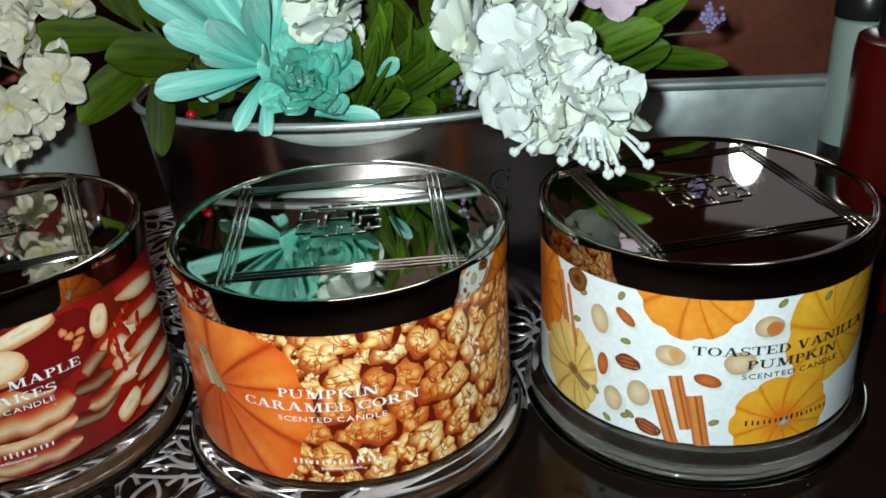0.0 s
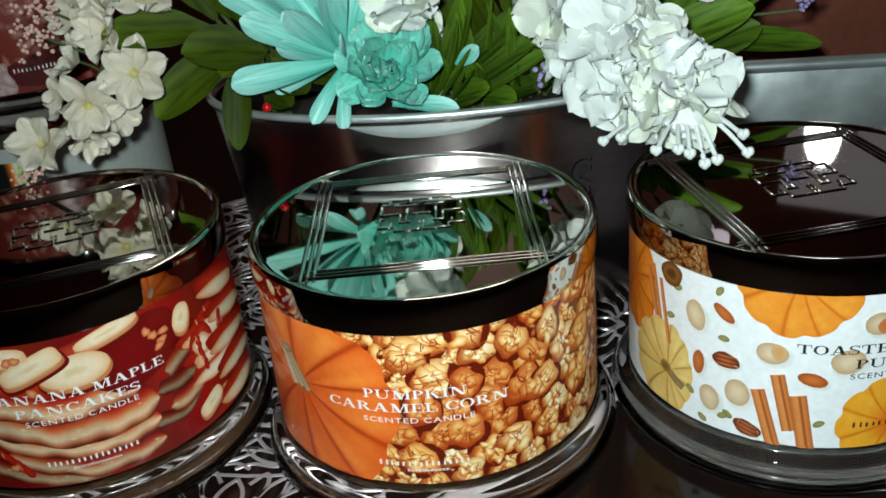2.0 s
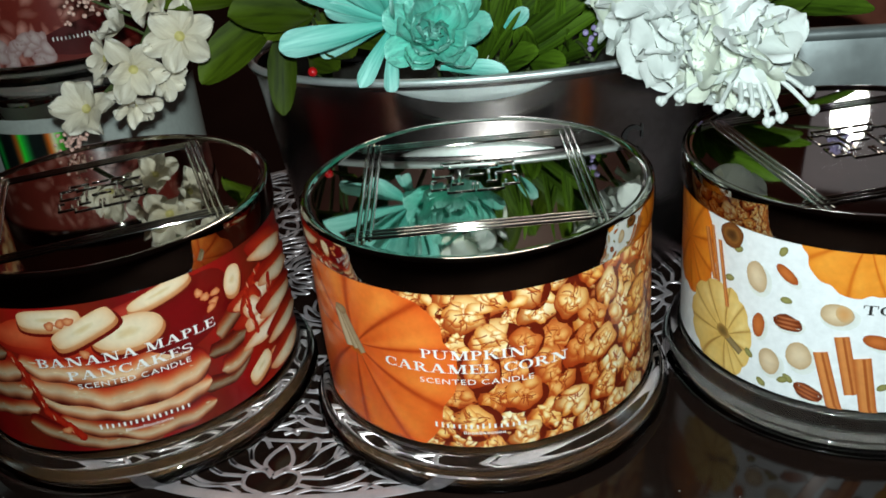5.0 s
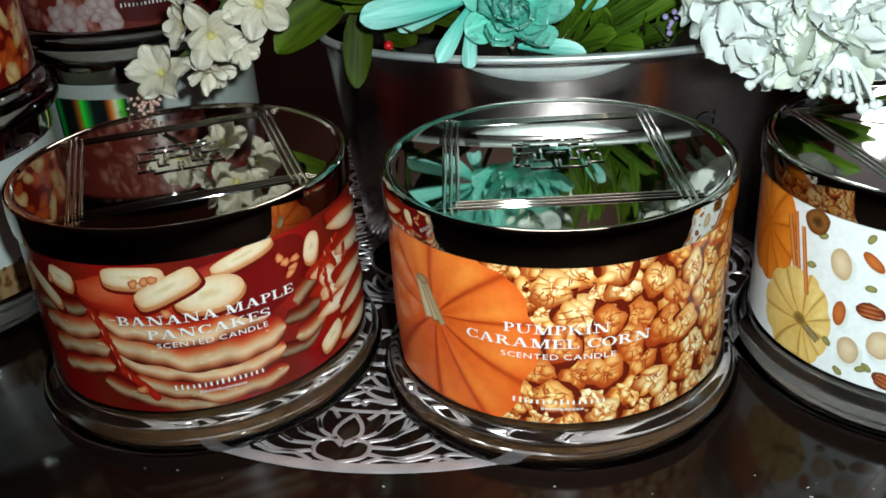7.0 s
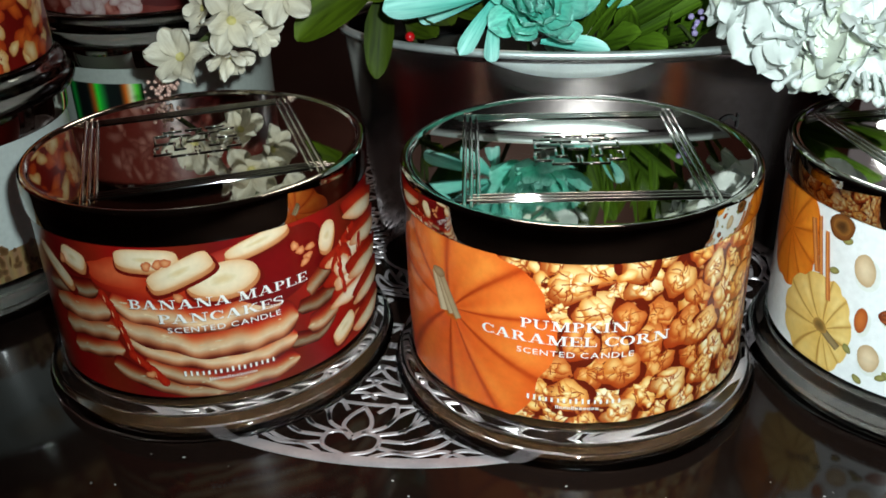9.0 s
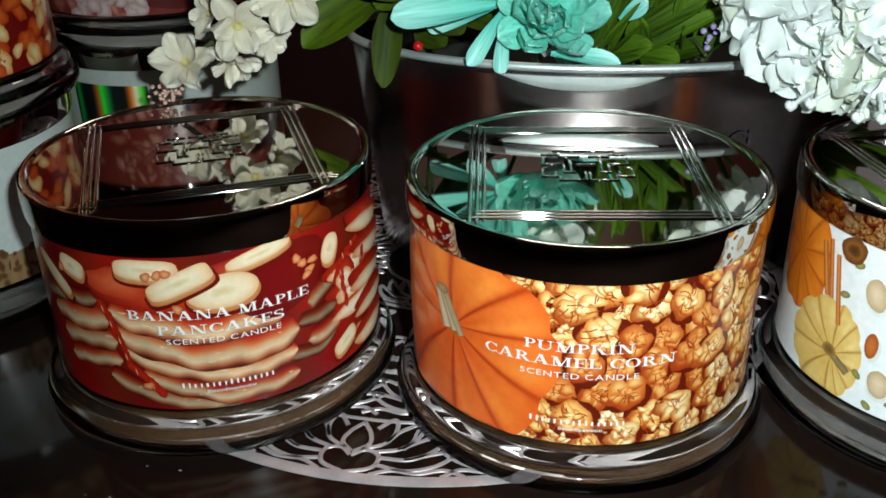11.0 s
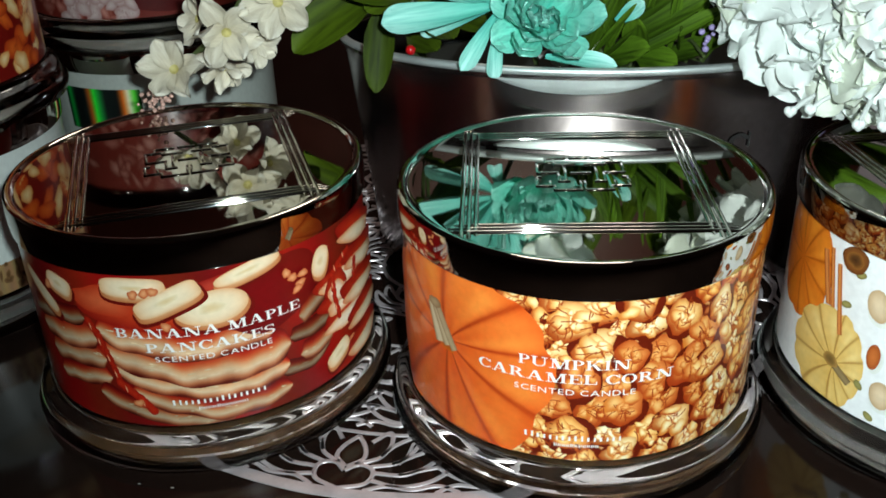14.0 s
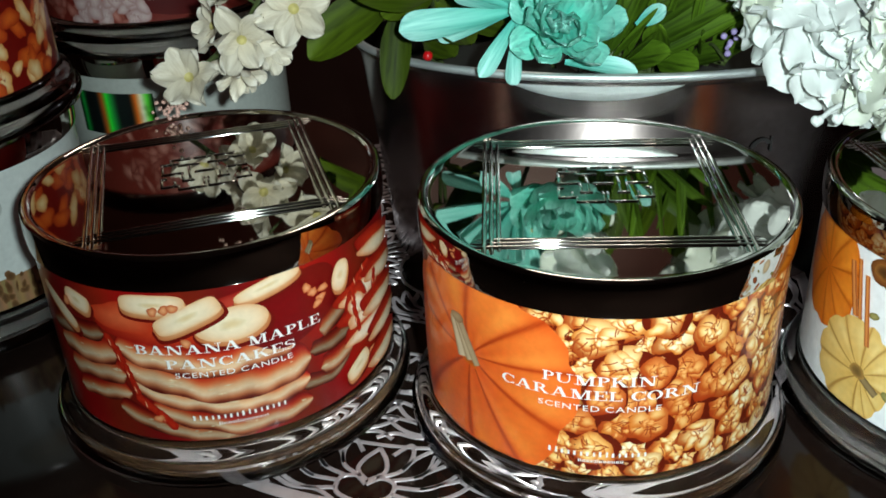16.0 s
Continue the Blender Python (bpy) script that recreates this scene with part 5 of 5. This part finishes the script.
def bead(mat):
    """One small round bead of a millimetre, shared."""
    if mat.name not in BEADS:
        bm = bmesh.new()
        bmesh.ops.create_icosphere(bm, subdivisions=2, radius=0.001)
        BEADS[mat.name] = mesh_of("bead", bm, mat)
    return BEADS[mat.name]


def lavender(c, foot, count, seed):
    rnd = random.Random(seed)
    f = thing("lavender_sprig", "small lilac coloured sprig of tiny buds", "flower", "planter flowers")
    part("stem", tube(curve_points([foot, (Vector(foot) + Vector(c)) / 2 + Vector((0, 0, 0.012)), c], 6), 0.0007), STEM, f)
    for i in range(count):
        p = Vector(c) + Vector((rnd.gauss(0, 0.0022), rnd.gauss(0, 0.002), 0.012 * rnd.random()))
        part("bud", bead(LILAC), LILAC, f, m=Matrix.Translation(p) @ Matrix.Scale(rnd.uniform(0.8, 1.4), 4))


lavender((0.172, 0.40, 0.122), (0.10, 0.42, 0.085), 44, 3)
lavender((0.052, 0.366, 0.107), (0.045, 0.40, 0.085), 7, 4)
red = thing("berry", "small red berry by the planter rim", "berry")
bm = bmesh.new()
bmesh.ops.create_icosphere(bm, subdivisions=2, radius=0.0021, matrix=Matrix.Translation((-0.062, 0.374, 0.109)))
part("fruit", bm, RED, red)
part("stem", tube([(-0.062, 0.376, 0.109), (-0.05, 0.40, 0.085)], 0.0005), STEM, red)


def jasmine(spine, blooms, berries, seed):
    """A spray of six-petalled cream flowers hanging beside the planter, with clusters of tiny berries."""
    rnd = random.Random(seed)
    f = thing("jasmine_spray", "hanging spray of cream artificial star flowers with pale pink berries", "flower", "planter flowers")
    part("stem", tube(curve_points(spine, 8), 0.0011), STEM, f)
    kinds = [mesh_of("petal", petal(0.0150 * rnd.uniform(0.94, 1.06), 0.0108, rnd.uniform(-0.15, 0.45), 0.5, 0.45, 0.3, 0.2, 9, 6, k), CREAM, 180) for k in range(4)]
    eye = mesh_of("bloom", lathe([(0, 0.0004), (0.0012, 0.0008), (0.0018, 0.0016), (0.0021, 0.0018), (0.0018, 0.0010), (0, -0.0006)], 12), YELLOW)
    line = curve_points(spine, 8)
    for k, (c, face, s) in enumerate(blooms):
        c = Vector(c)
        m = Matrix.Translation(c) @ Vector(face).to_track_quat("Z", "Y").to_matrix().to_4x4() @ pose(0, 0, 0, 0, 0, rnd.uniform(0, 60)) @ Matrix.Scale(s, 4)
        b = part("bloom", eye, YELLOW, f, "cream star flower with a yellow eye", m)
        for p in range(6):
            part("petal", kinds[(k + p) % 4], CREAM, b, m=pose(0, 0, 0, 0, 0, 60 * p + rnd.uniform(-7, 7)) @ pose(0, 0.001, 0, rnd.uniform(0, 42)))
        near = min(line, key=lambda q: (q - c).length)
        part("stalk", tube([near, (near + c) / 2 + Vector((0, 0.003, -0.001)), c], 0.0006), STEM, f)
    for c, n, r in berries:
        for i in range(n):
            p = Vector(c) + Vector((rnd.gauss(0, r), rnd.gauss(0, r * 0.6), rnd.gauss(0, r)))
            part("berry", bead(BERRY), BERRY, f, m=Matrix.Translation(p) @ Matrix.Scale(rnd.uniform(0.6, 1.0), 4))
        near = min(line, key=lambda q: (q - Vector(c)).length)
        part("stalk", tube([near, c], 0.0006), STEM, f)


jasmine([(-0.055, 0.41, 0.086), (-0.085, 0.405, 0.15), (-0.112, 0.385, 0.152), (-0.134, 0.379, 0.122), (-0.155, 0.376, 0.104), (-0.166, 0.376, 0.095)],
        [((-0.112, 0.370, 0.130), (0.1, -1, 0.25), 1.0), ((-0.134, 0.370, 0.119), (0.25, -0.8, -0.1), 0.95), ((-0.156, 0.368, 0.104), (-0.1, -0.8, 0.55), 0.95), ((-0.120, 0.374, 0.147), (-0.5, -0.8, 0.4), 0.9), ((-0.146, 0.377, 0.122), (-0.8, -0.6, 0.3), 0.75), ((-0.136, 0.378, 0.135), (-0.8, -0.5, 0.5), 0.8),
         ((-0.138, 0.376, 0.103), (0.4, -0.7, -0.6), 0.75), ((-0.126, 0.378, 0.113), (0.7, -0.6, -0.3), 0.75), ((-0.118, 0.380, 0.163), (-0.2, -1, 0.2), 0.95), ((-0.104, 0.378, 0.158), (0.4, -0.8, 0.4), 0.9), ((-0.132, 0.382, 0.155), (-0.6, -0.8, 0.2), 0.9), ((-0.145, 0.378, 0.108), (-0.2, -0.6, -0.8), 0.6)],
        [((-0.147, 0.366, 0.151), 60, 0.0045), ((-0.140, 0.368, 0.159), 45, 0.0035), ((-0.166, 0.368, 0.092), 50, 0.0028)], 12)


# ---- things behind the planter ----
def metal_panel():
    t = thing("metal_panel", "smeared galvanised metal panel with a folded rim standing behind the candles", "panel", m=pose(0.243, 0.452, 0, 0, 0, -8))
    part("body", box(0.21, 0.006, 0.0785, 0.0015), ZINC, t)
    part("rim", tube([(-0.106, -0.001, 0.0785), (0.106, -0.001, 0.0785)], 0.0036, None, 12), ZINC, t, "rolled bright edge")


metal_panel()


def bottle(x, y, r, h, mat, label, cap):
    b = thing("bottle", label, "bottle", m=pose(x, y, 0))
    part("body", lathe([(0, 0), (r * 0.94, 0), (r, 0.003), (r, h * 0.93), (r * 0.96, h * 0.985), (r * 0.8, h), (0, h)], 48), mat, b)
    if cap:
        part("cap", lathe([(0, h), (r * 1.04, h), (r * 1.06, h + 0.003), (r * 1.06, h + 0.010), (r * 1.0, h + 0.0125), (0, h + 0.0125)], 48), BLACK_CAP, b)
        part("lid", lathe([(0, h + 0.0125), (r * 0.95, h + 0.0125), (r * 0.95, h + 0.03), (0, h + 0.031)], 48), SATIN, b)
    return b


jar = bottle(0.2565, 0.418, 0.0147, 0.1195, GREY_BOTTLE, "grey-green cylindrical bottle with a black cap", True)
part("foot_band", lathe([(0.0147, 0.002), (0.0151, 0.003), (0.0151, 0.0555), (0.0147, 0.0565)], 48), BLACK_CAP, jar, "dark band round the foot")
wine = bottle(0.2480, 0.360, 0.024, 0.125, DARK_RED, "dark red bottle with rounded shoulders", False)
part("cap", lathe([(0, 0.124), (0.0150, 0.124), (0.0156, 0.126), (0.0156, 0.150), (0.0148, 0.152), (0, 0.152)], 40), BLACK_CAP, wine, "black cap")
